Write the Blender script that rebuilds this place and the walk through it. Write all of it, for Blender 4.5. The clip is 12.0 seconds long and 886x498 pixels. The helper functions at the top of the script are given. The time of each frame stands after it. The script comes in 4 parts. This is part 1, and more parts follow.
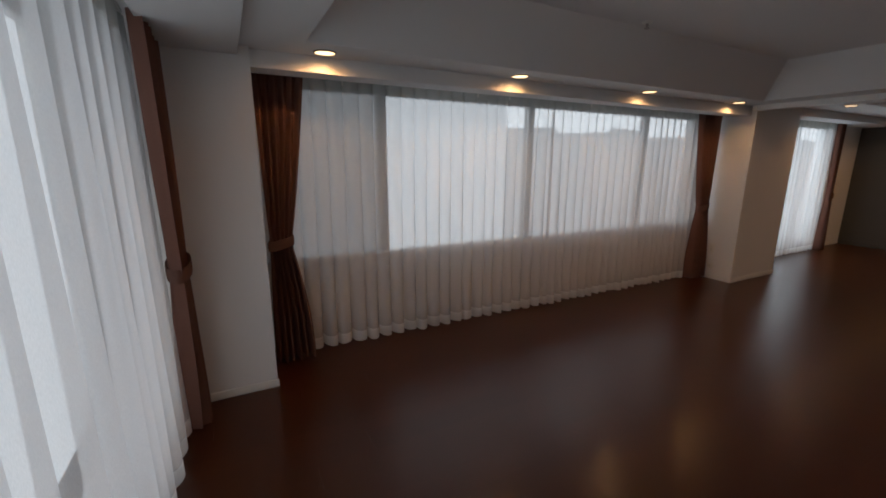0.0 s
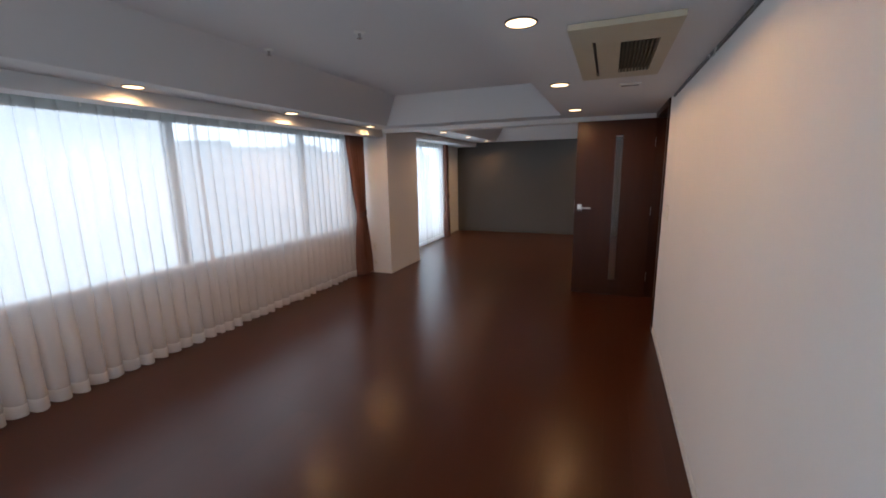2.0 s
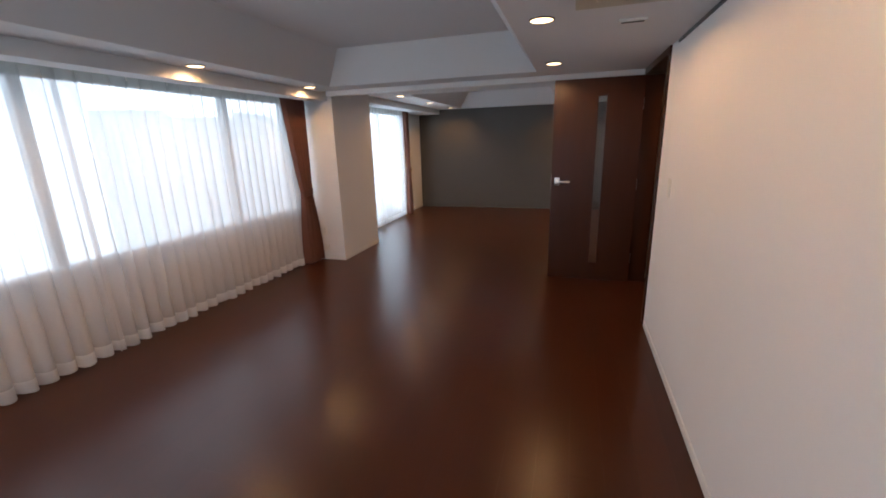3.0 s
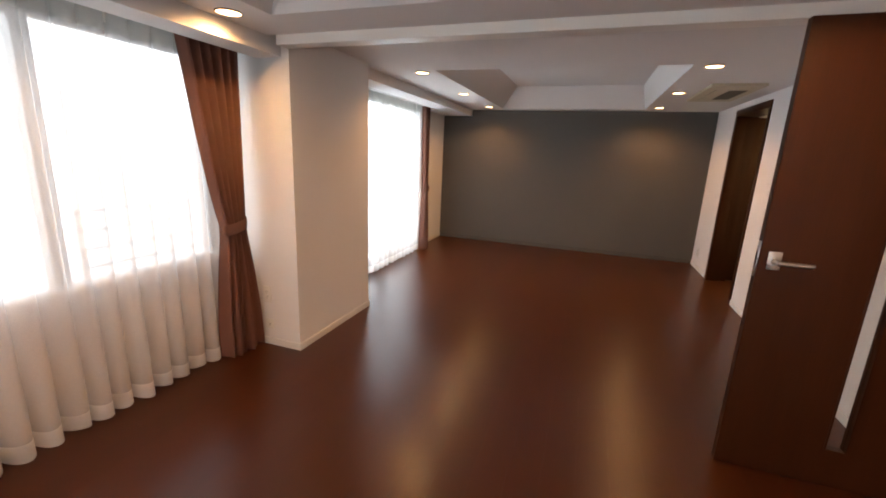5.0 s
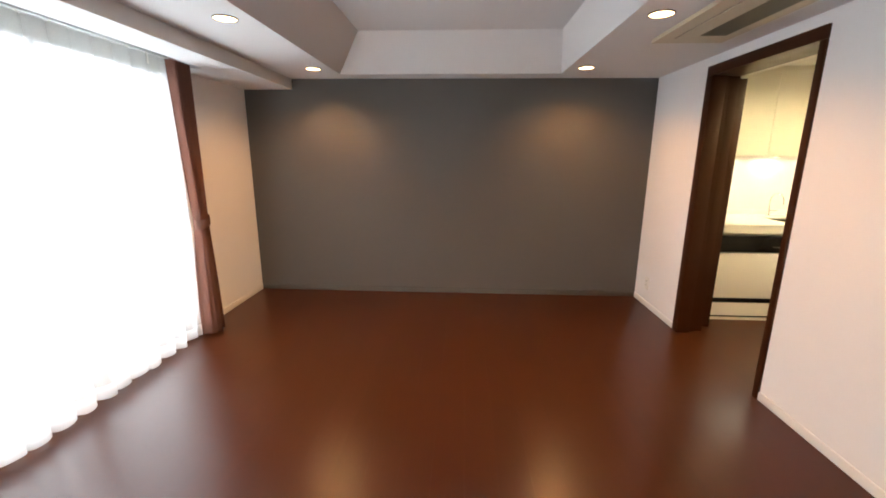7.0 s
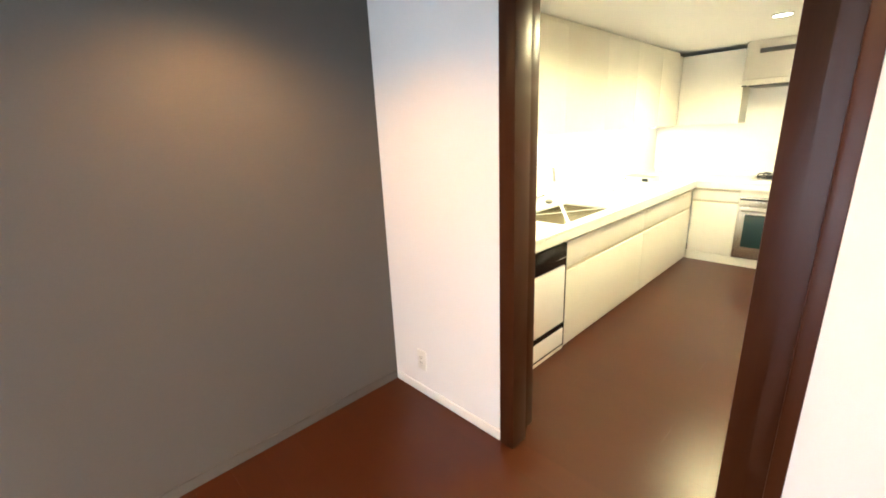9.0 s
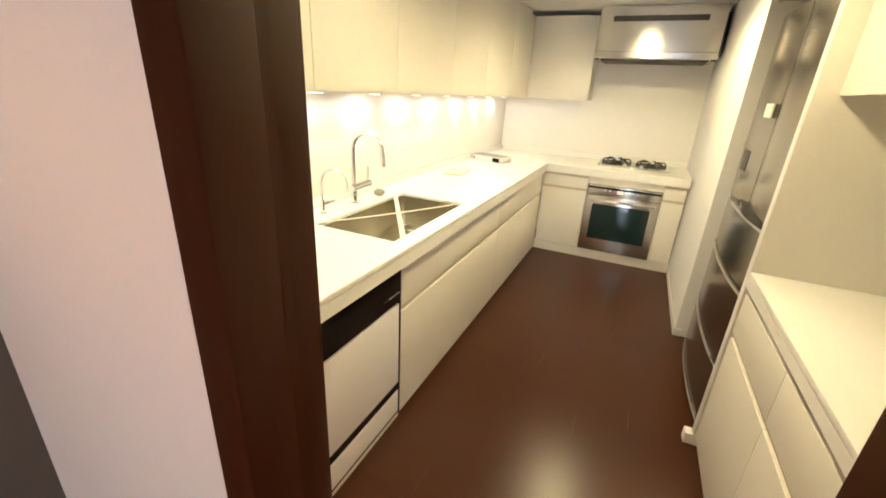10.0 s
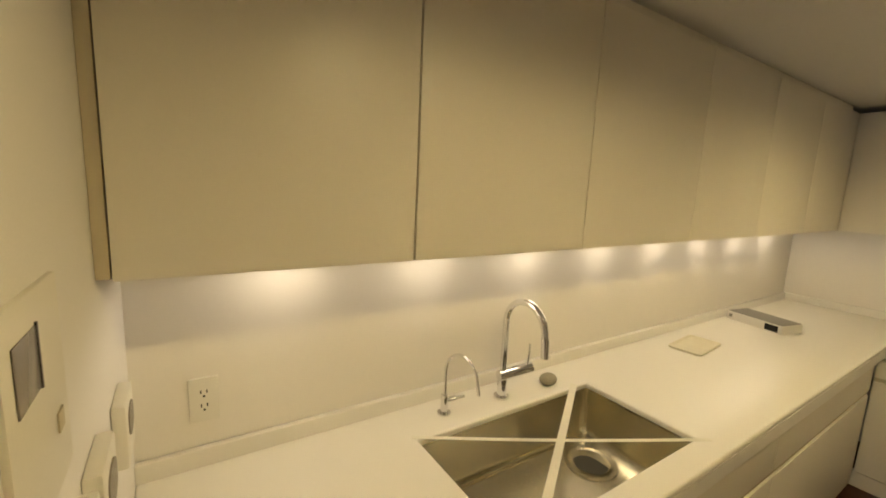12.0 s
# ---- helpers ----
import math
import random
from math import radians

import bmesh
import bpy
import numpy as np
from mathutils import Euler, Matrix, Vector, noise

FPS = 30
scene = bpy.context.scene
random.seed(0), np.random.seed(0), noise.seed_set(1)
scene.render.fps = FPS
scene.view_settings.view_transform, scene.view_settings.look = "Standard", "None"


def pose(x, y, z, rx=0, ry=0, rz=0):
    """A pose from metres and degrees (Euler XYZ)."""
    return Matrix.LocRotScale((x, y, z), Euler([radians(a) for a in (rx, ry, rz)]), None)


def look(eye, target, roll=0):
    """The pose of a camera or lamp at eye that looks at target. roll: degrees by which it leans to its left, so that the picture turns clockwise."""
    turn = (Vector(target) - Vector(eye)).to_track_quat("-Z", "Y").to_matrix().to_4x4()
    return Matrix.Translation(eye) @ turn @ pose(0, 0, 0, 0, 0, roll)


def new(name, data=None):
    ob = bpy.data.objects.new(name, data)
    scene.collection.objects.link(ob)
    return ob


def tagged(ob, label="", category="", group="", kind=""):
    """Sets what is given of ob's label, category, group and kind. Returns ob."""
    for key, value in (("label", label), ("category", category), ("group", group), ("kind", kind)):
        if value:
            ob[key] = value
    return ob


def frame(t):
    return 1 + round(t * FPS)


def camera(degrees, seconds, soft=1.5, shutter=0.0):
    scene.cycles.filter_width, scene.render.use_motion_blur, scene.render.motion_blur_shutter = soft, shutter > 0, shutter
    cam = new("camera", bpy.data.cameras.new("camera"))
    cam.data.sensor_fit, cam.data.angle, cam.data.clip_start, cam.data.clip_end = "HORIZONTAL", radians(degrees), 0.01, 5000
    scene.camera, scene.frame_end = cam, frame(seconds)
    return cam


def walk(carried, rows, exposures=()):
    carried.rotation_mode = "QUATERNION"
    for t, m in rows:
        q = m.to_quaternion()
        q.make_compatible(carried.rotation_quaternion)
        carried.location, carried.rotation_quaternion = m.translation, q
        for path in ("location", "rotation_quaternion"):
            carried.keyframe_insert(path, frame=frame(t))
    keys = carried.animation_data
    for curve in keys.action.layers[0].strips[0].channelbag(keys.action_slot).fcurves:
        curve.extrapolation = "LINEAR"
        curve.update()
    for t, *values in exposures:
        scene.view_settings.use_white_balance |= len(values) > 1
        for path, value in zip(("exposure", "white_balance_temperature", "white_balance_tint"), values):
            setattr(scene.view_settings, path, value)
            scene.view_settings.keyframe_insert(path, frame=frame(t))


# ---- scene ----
cam = camera(94.4, 12.0, soft=1.8)
PATH = [
    (0.0, look((0.218, 0.574, 1.458), (1.121, 2.306, 1.027), 0.4)),
    (0.5, look((0.173, 0.503, 1.495), (1.244, 2.143, 1.089), -0.3)),
    (1.0, look((0.208, 0.437, 1.509), (1.610, 1.816, 1.144), -0.1)),
    (1.5, look((0.265, 0.349, 1.499), (1.943, 1.368, 1.116), -0.2)),
    (2.0, look((0.349, 0.294, 1.493), (2.170, 1.030, 1.114), -1.0)),
    (2.5, look((0.531, 0.351, 1.460), (2.394, 0.923, 1.008), -1.1)),
    (2.7, look((0.717, 0.396, 1.477), (2.573, 0.962, 0.986), -1.4)),
    (4.3, look((2.442, 0.979, 1.407), (4.256, 1.627, 0.869), -0.5)),
    (4.5, look((2.669, 1.139, 1.424), (4.466, 1.836, 0.892), 1.2)),
    (5.0, look((3.305, 1.403, 1.427), (5.147, 2.033, 0.969), 2.5)),
    (5.5, look((3.952, 1.552, 1.413), (5.798, 2.127, 0.901), -0.7)),
    (6.0, look((4.594, 1.661, 1.426), (6.493, 2.036, 0.924), 1.4)),
    (6.5, look((5.253, 1.644, 1.436), (7.171, 1.936, 0.948), -0.1)),
    (6.7, look((5.504, 1.637, 1.408), (7.438, 1.848, 0.943), 0.1)),
    (8.5, look((7.678, 1.554, 1.415), (9.434, 0.771, 0.863), -2.3)),
    (9.0, look((8.140, 1.192, 1.470), (9.526, -0.140, 0.917), -2.5)),
    (9.5, look((8.416, 0.716, 1.454), (9.520, -0.842, 0.861), -2.6)),
    (10.0, look((8.629, 0.193, 1.442), (9.396, -1.507, 0.721), 3.1)),
    (10.5, look((8.710, -0.217, 1.404), (9.604, -1.790, 0.551), 1.3)),
    (11.0, look((8.819, -0.412, 1.372), (9.941, -1.705, 0.338), 3.4)),
    (11.5, look((8.902, -0.528, 1.426), (10.350, -1.609, 0.568), 1.4)),
    (12.0, look((8.929, -0.596, 1.590), (10.582, -1.678, 1.281), 2.6)),
]
EXPOSURES = [
    (0.0, -1.33, 6100, 10), (0.8, -0.92, 5900, 10), (1.5, -0.55, 5600, 9), (2.5, -0.22, 5450, 8), (4.5, 0.42, 6150, 11), (5.5, 0.56, 6600, 13), (6.5, 0.74, 6250, 11),
    (8.5, 1.82, 6400, 8), (9.0, 1.74, 5600, 3), (9.5, 1.25, 5650, 9), (10.0, 0.72, 5800, 12), (10.5, 0.33, 5700, 15), (11.0, -0.02, 5500, 14), (11.5, -0.28, 6000, 11), (12.0, -0.74, 7000, 11)]
walk(cam, PATH, EXPOSURES)

# ---- daylight: overcast sky, a weak wide sun ----
world = bpy.data.worlds.new("overcast_sky")
scene.world = world
world.use_nodes = True
wn = world.node_tree.nodes
sky = wn.new("ShaderNodeTexSky")
sky.sky_type = "NISHITA"
sky.sun_disc = False
sky.sun_elevation, sky.sun_rotation = radians(40), radians(193)
sky.dust_density = 3.0
world.node_tree.links.new(sky.outputs[0], wn["Background"].inputs[0])
wn["Background"].inputs[1].default_value = 0.15
sun = bpy.data.lights.new("sun", "SUN")
sun.energy, sun.angle, sun.color = 1.5, radians(20), (1.0, 0.96, 0.9)
sun_ob = new("sun", sun)
sun_ob.matrix_world = look((0, 0, 30), (8, 34, 0))

WARM = (1.0, 0.50, 0.185)
KITCHEN_WARM = (1.0, 0.79, 0.38)
PUCK_WARM = (1.0, 0.87, 0.68)
SKYLIGHT = (0.89, 0.95, 1.0)


def window_light(name, centre, target, sx, sy, watts):
    lamp = bpy.data.lights.new(name, "AREA")
    lamp.shape, lamp.size, lamp.size_y, lamp.energy, lamp.color = "RECTANGLE", sx, sy, watts, SKYLIGHT
    ob = new(name, lamp)
    ob.matrix_world = look(centre, target)
    return ob


def spot(name, x, y, z, watts, colour, size=100, blend=0.7, radius=0.035):
    lamp = bpy.data.lights.new(name, "SPOT")
    lamp.energy, lamp.color, lamp.spot_size, lamp.spot_blend, lamp.shadow_soft_size = watts, colour, radians(size), blend, radius
    ob = new(name, lamp)
    ob.location = (x, y, z)
    return ob


# ---- materials ----
def material(name, colour, rough=0.5, metal=0.0, spec=0.5):
    m = bpy.data.materials.new(name)
    m.use_nodes = True
    b = m.node_tree.nodes["Principled BSDF"]
    b.inputs["Base Color"].default_value = (*colour, 1)
    b.inputs["Roughness"].default_value = rough
    b.inputs["Metallic"].default_value = metal
    b.inputs["Specular IOR Level"].default_value = spec
    return m


def textured(name, colour, rough=0.5, metal=0.0, spec=0.5, scale=(3, 3, 3), amount=0.08, fine=(200, 200, 200), bump=0.15, bump_dist=0.001, rough_var=0.08, rnd=0.0):
    """A surface with broad stains and fine grain, in metres of the world."""
    m = material(name, colour, rough, metal, spec)
    nt = m.node_tree
    n, l = nt.nodes, nt.links
    b = n["Principled BSDF"]
    geo = n.new("ShaderNodeNewGeometry")
    info = n.new("ShaderNodeObjectInfo")

    def noise_at(s, detail):
        mp = n.new("ShaderNodeMapping")
        mp.inputs["Scale"].default_value = s
        l.new(geo.outputs["Position"], mp.inputs["Vector"])
        if rnd:
            off = n.new("ShaderNodeVectorMath")
            off.operation = "MULTIPLY"
            off.inputs[1].default_value = (37, 17, 9)
            l.new(info.outputs["Random"], off.inputs[0])
            l.new(off.outputs[0], mp.inputs["Location"])
        t = n.new("ShaderNodeTexNoise")
        t.inputs["Scale"].default_value, t.inputs["Detail"].default_value = 1.0, detail
        l.new(mp.outputs[0], t.inputs["Vector"])
        return t.outputs["Fac"]

    broad, grain = noise_at(scale, 3), noise_at(fine, 4)
    mix = n.new("ShaderNodeMath")
    mix.operation = "MULTIPLY_ADD"
    l.new(grain, mix.inputs[0])
    mix.inputs[1].default_value = 0.6
    l.new(broad, mix.inputs[2])
    val = n.new("ShaderNodeMapRange")
    val.inputs["From Min"].default_value, val.inputs["From Max"].default_value = 0.4, 1.2
    val.inputs["To Min"].default_value, val.inputs["To Max"].default_value = 1 - amount, 1 + amount
    l.new(mix.outputs[0], val.inputs["Value"])
    fac = val.outputs[0]
    if rnd:
        r = n.new("ShaderNodeMapRange")
        r.inputs["To Min"].default_value, r.inputs["To Max"].default_value = 1 - rnd, 1 + rnd
        l.new(info.outputs["Random"], r.inputs["Value"])
        mul = n.new("ShaderNodeMath")
        mul.operation = "MULTIPLY"
        l.new(fac, mul.inputs[0])
        l.new(r.outputs[0], mul.inputs[1])
        fac = mul.outputs[0]
    col = n.new("ShaderNodeVectorMath")
    col.operation = "SCALE"
    col.inputs[0].default_value = colour
    l.new(fac, col.inputs["Scale"])
    l.new(col.outputs[0], b.inputs["Base Color"])
    rv = n.new("ShaderNodeMapRange")
    rv.inputs["To Min"].default_value, rv.inputs["To Max"].default_value = max(0.02, rough - rough_var), rough + rough_var
    l.new(broad, rv.inputs["Value"])
    l.new(rv.outputs[0], b.inputs["Roughness"])
    bp = n.new("ShaderNodeBump")
    bp.inputs["Strength"].default_value, bp.inputs["Distance"].default_value = bump, bump_dist
    l.new(grain, bp.inputs["Height"])
    l.new(bp.outputs[0], b.inputs["Normal"])
    return m


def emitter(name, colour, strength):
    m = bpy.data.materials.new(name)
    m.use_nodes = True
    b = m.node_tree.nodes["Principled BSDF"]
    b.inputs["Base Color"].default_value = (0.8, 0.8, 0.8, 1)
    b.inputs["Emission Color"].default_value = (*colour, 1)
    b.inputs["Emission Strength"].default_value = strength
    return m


def cloth(name, colour, clear, through_light, weave=900):
    """Woven cloth: part see-through between the threads, part lit from behind."""
    m = bpy.data.materials.new(name)
    m.use_nodes = True
    n, l = m.node_tree.nodes, m.node_tree.links
    n.remove(n["Principled BSDF"])
    out = n["Material Output"]
    dif, trl, tra = n.new("ShaderNodeBsdfDiffuse"), n.new("ShaderNodeBsdfTranslucent"), n.new("ShaderNodeBsdfTransparent")
    geo, nz = n.new("ShaderNodeNewGeometry"), n.new("ShaderNodeTexNoise")
    mp = n.new("ShaderNodeMapping")
    mp.inputs["Scale"].default_value = (weave, weave, weave * 0.12)
    l.new(geo.outputs["Position"], mp.inputs["Vector"])
    l.new(mp.outputs[0], nz.inputs["Vector"])
    nz.inputs["Scale"].default_value = 1.0
    rng = n.new("ShaderNodeMapRange")
    rng.inputs["To Min"].default_value, rng.inputs["To Max"].default_value = 0.82, 1.12
    l.new(nz.outputs["Fac"], rng.inputs["Value"])
    tone = n.new("ShaderNodeVectorMath")
    tone.operation = "SCALE"
    tone.inputs[0].default_value = colour
    l.new(rng.outputs[0], tone.inputs["Scale"])
    l.new(tone.outputs[0], dif.inputs["Color"])
    l.new(tone.outputs[0], trl.inputs["Color"])
    a, c = n.new("ShaderNodeMixShader"), n.new("ShaderNodeMixShader")
    a.inputs[0].default_value, c.inputs[0].default_value = through_light, clear
    l.new(dif.outputs[0], a.inputs[1])
    l.new(trl.outputs[0], a.inputs[2])
    l.new(a.outputs[0], c.inputs[1])
    l.new(tra.outputs[0], c.inputs[2])
    l.new(c.outputs[0], out.inputs["Surface"])
    return m


def glass(name, tint=(0.95, 0.97, 0.97), rough=0.0):
    m = bpy.data.materials.new(name)
    m.use_nodes = True
    n, l = m.node_tree.nodes, m.node_tree.links
    n.remove(n["Principled BSDF"])
    tra, glo, mix = n.new("ShaderNodeBsdfTransparent"), n.new("ShaderNodeBsdfGlossy"), n.new("ShaderNodeMixShader")
    tra.inputs["Color"].default_value = (*tint, 1)
    glo.inputs["Roughness"].default_value = rough
    mix.inputs[0].default_value = 0.05
    l.new(tra.outputs[0], mix.inputs[1])
    l.new(glo.outputs[0], mix.inputs[2])
    l.new(mix.outputs[0], n["Material Output"].inputs["Surface"])
    return m


WALL = textured("white_wallpaper", (0.77, 0.755, 0.74), 0.75, spec=0.25, scale=(0.9, 0.9, 0.9), amount=0.035, fine=(260, 260, 260), bump=0.35)
CEIL = textured("ceiling_paper", (0.70, 0.69, 0.68), 0.85, spec=0.2, scale=(0.7, 0.7, 0.7), amount=0.03, fine=(240, 240, 240), bump=0.25)
GREY = textured("grey_accent_wallpaper", (0.096, 0.090, 0.080), 0.7, spec=0.3, scale=(1.1, 1.1, 1.1), amount=0.06, fine=(160, 160, 300), bump=0.4)
TRIM = textured("white_trim_paint", (0.76, 0.74, 0.70), 0.45, amount=0.03, bump=0.05)
FLOOR = textured("dark_brown_floor_board", (0.050, 0.0136, 0.0041), 0.28, spec=0.30, scale=(0.5, 4, 4), amount=0.06, fine=(1.5, 25, 25), bump=0.0, bump_dist=0.0001, rough_var=0.0, rnd=0.07)
SUBFLOOR = textured("floor_joint", (0.030, 0.011, 0.005), 0.5, amount=0.1)
WALNUT = textured("dark_walnut_veneer", (0.040, 0.0122, 0.0040), 0.33, spec=0.2, scale=(12, 12, 1.2), amount=0.22, fine=(160, 160, 7), bump=0.10, rough_var=0.05)
DRAPE = cloth("brown_drape_cloth", (0.178, 0.088, 0.066), 0.0, 0.0)
TIE = cloth("brown_tieback_cloth", (0.17, 0.09, 0.07), 0.0, 0.05)
SHEER = cloth("white_sheer_voile", (0.88, 0.86, 0.85), 0.42, 0.32)
# header tape greyer than the voile: shade of the curtain pocket in its colour
HEADER = cloth("shaded_header_tape", (0.62, 0.63, 0.60), 0.12, 0.12)
HEM = cloth("doubled_voile_hem", (0.88, 0.88, 0.87), 0.06, 0.50)
GLASS = glass("window_glass")
ALU = textured("grey_aluminium", (0.42, 0.42, 0.41), 0.4, 0.7, amount=0.05, bump=0.03)
DARK_ALU = textured("bronze_aluminium", (0.09, 0.085, 0.08), 0.45, 0.4, amount=0.05, bump=0.03)
MESHCLOTH = cloth("insect_screen_mesh", (0.08, 0.08, 0.085), 0.52, 0.1)
PLASTIC = textured("white_plastic", (0.74, 0.72, 0.66), 0.4, amount=0.03, bump=0.03)
BEIGE = textured("aged_beige_plastic", (0.50, 0.45, 0.33), 0.45, amount=0.06, bump=0.04)
DARKPLASTIC = textured("dark_grey_plastic", (0.05, 0.05, 0.045), 0.5, amount=0.08, bump=0.04)
GRILLE = textured("brown_grille_plastic", (0.13, 0.115, 0.08), 0.5, amount=0.06, bump=0.04)
BLACK = textured("black_gloss_panel", (0.008, 0.008, 0.009), 0.16, spec=0.25, amount=0.1, bump=0.02, rough_var=0.03)
IRON = textured("black_cast_iron", (0.015, 0.015, 0.016), 0.6, scale=(40, 40, 40), amount=0.2, bump=0.3)
STEEL = textured("brushed_stainless_steel", (0.66, 0.64, 0.60), 0.24, 1.0, scale=(4, 4, 4), amount=0.015, fine=(40, 300, 300), bump=0.0, bump_dist=0.0001, rough_var=0.0)
SINK_STEEL = textured("satin_sink_steel", (0.60, 0.57, 0.47), 0.20, 1.0, scale=(3, 3, 3), amount=0.02, fine=(60, 60, 60), bump=0.0, rough_var=0.0)
FRIDGE_STEEL = textured("silver_fridge_steel", (0.42, 0.39, 0.33), 0.20, 1.0, scale=(2, 2, 2), amount=0.05, fine=(500, 6, 500), bump=0.05, bump_dist=0.0002, rough_var=0.04)
STEEL.node_tree.nodes["Principled BSDF"].inputs["Anisotropic"].default_value = 0.8
STEEL.node_tree.nodes["Principled BSDF"].inputs["Anisotropic Rotation"].default_value = 0.25
CHROME = textured("polished_chrome", (0.82, 0.82, 0.82), 0.05, 1.0, amount=0.02, bump=0.0, rough_var=0.02)
NICKEL = textured("satin_nickel", (0.62, 0.60, 0.57), 0.28, 1.0, amount=0.04, bump=0.02)
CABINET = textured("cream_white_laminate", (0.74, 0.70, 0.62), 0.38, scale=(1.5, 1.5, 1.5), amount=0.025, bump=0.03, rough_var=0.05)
# darker cream for grips and carcasses; also puts shade into the gaps
GROOVE = textured("cream_groove_and_gap_shade", (0.52, 0.46, 0.34), 0.5, amount=0.04, bump=0.02)
DWPANEL = textured("white_dishwasher_panel", (0.74, 0.72, 0.72), 0.35, amount=0.02, bump=0.02)
WORKTOP = textured("white_solid_surface", (0.80, 0.78, 0.73), 0.28, scale=(2, 2, 2), amount=0.02, fine=(500, 500, 500), bump=0.03, rough_var=0.01)
SPLASH = textured("white_gloss_wall_panel", (0.76, 0.73, 0.68), 0.33, spec=0.75, scale=(2, 2, 2), amount=0.02, bump=0.01, rough_var=0.03)
SPLASH.node_tree.nodes["Principled BSDF"].inputs["Anisotropic"].default_value = 0.95
SPLASH.node_tree.nodes["Principled BSDF"].inputs["Anisotropic Rotation"].default_value = 0.0
# teal reflection on the dark oven glass is part of the base colour
OVENGLASS = textured("dark_oven_glass_teal_reflection", (0.010, 0.030, 0.034), 0.07, spec=0.8, amount=0.1, bump=0.0, rough_var=0.02)
TAPE = textured("white_masking_tape", (0.78, 0.76, 0.68), 0.6, amount=0.05, bump=0.1)
PAPERBOX = textured("white_cardboard", (0.72, 0.70, 0.66), 0.6, amount=0.05, bump=0.05)
GREYCARD = textured("grey_cardboard", (0.22, 0.21, 0.19), 0.6, amount=0.06, bump=0.05)
SCREEN = textured("grey_lcd_screen", (0.16, 0.14, 0.12), 0.2, amount=0.05, bump=0.0)
STONE = textured("grey_sponge", (0.28, 0.26, 0.20), 0.8, scale=(60, 60, 60), amount=0.2, fine=(700, 700, 700), bump=0.6)
BAMBOO = textured("beige_board", (0.70, 0.66, 0.52), 0.5, scale=(4, 60, 4), amount=0.08, bump=0.1)
FACADE = textured("pale_render_facade", (0.62, 0.61, 0.58), 0.8, scale=(0.4, 0.4, 0.4), amount=0.08, bump=0.1)
CONCRETE = textured("grey_concrete", (0.52, 0.51, 0.50), 0.85, scale=(1, 1, 1), amount=0.12, fine=(90, 90, 90), bump=0.3)
# emission puts the daylight into the backdrop sheets: haze, distance, sky
HAZE = emitter("glowing_overcast_haze", (0.92, 0.96, 1.0), 1.35)
FARHAZE = emitter("glowing_grey_blue_distance", (0.86, 0.94, 1.0), 0.6)
OVERCAST = emitter("white_overcast_sky", (0.96, 0.98, 1.0), 2.6)
LAMP_WARM = emitter("warm_lamp_lens", (1.0, 0.62, 0.30), 7.5)
LAMP_KITCHEN = emitter("kitchen_lamp_lens", (1.0, 0.85, 0.6), 9.0)
RED_LED = emitter("red_display", (1.0, 0.05, 0.03), 0.7)

# ---- building helpers ----
ORIGIN = {}


def thing(name, at, label="", category="", group="", kind=""):
    ob = new(name)
    ob.location = at
    ORIGIN[ob.name] = Vector(at)
    return tagged(ob, label, category, group, kind)


def shade(me, angle=40):
    for p in me.polygons:
        p.use_smooth = True
    me.set_sharp_from_angle(angle=radians(angle))


def part(name, bm, mat_, parent=None, label="", smooth=True, mats=()):
    """One mesh from a bmesh in world places, under a thing or a part."""
    o = ORIGIN[parent.name] if parent else Vector((0, 0, 0))
    bmesh.ops.recalc_face_normals(bm, faces=bm.faces)
    bm.transform(Matrix.Translation(-o))
    me = bpy.data.meshes.new(name)
    bm.to_mesh(me)
    bm.free()
    me.materials.append(mat_)
    for extra in mats:
        me.materials.append(extra)
    if smooth:
        shade(me)
    ob = new(name, me)
    if parent:
        ob.parent = parent
    ORIGIN[ob.name] = o
    return tagged(ob, label)


def single(name, bm, mat_, label="", category="", group="", kind="", base=None):
    """A thing that is one mesh."""
    o = Vector(base or (0, 0, 0))
    bmesh.ops.recalc_face_normals(bm, faces=bm.faces)
    bm.transform(Matrix.Translation(-o))
    me = bpy.data.meshes.new(name)
    bm.to_mesh(me)
    bm.free()
    me.materials.append(mat_)
    shade(me)
    ob = new(name, me)
    ob.location = o
    ORIGIN[ob.name] = o
    return tagged(ob, label, category, group, kind)


def add_box(bm, x0, x1, y0, y1, z0, z1, bevel=0.0, seg=2):
    m = Matrix.Translation(((x0 + x1) / 2, (y0 + y1) / 2, (z0 + z1) / 2)) @ Matrix.Diagonal((x1 - x0, y1 - y0, z1 - z0, 1))
    r = bmesh.ops.create_cube(bm, size=1, matrix=m)
    if bevel:
        edges = {e for v in r["verts"] for e in v.link_edges}
        bmesh.ops.bevel(bm, geom=list(edges), offset=bevel, segments=seg, affect="EDGES", profile=0.6)
    return bm


def box(x0, x1, y0, y1, z0, z1, bevel=0.0, seg=2):
    return add_box(bmesh.new(), x0, x1, y0, y1, z0, z1, bevel, seg)


def add_cyl(bm, a, b, r0, r1=None, n=20):
    a, b = Vector(a), Vector(b)
    d = b - a
    m = Matrix.Translation((a + b) / 2) @ d.to_track_quat("Z", "Y").to_matrix().to_4x4()
    bmesh.ops.create_cone(bm, cap_ends=True, segments=n, radius1=r0, radius2=r0 if r1 is None else r1, depth=d.length, matrix=m)
    return bm


def cyl(a, b, r0, r1=None, n=20):
    return add_cyl(bmesh.new(), a, b, r0, r1, n)


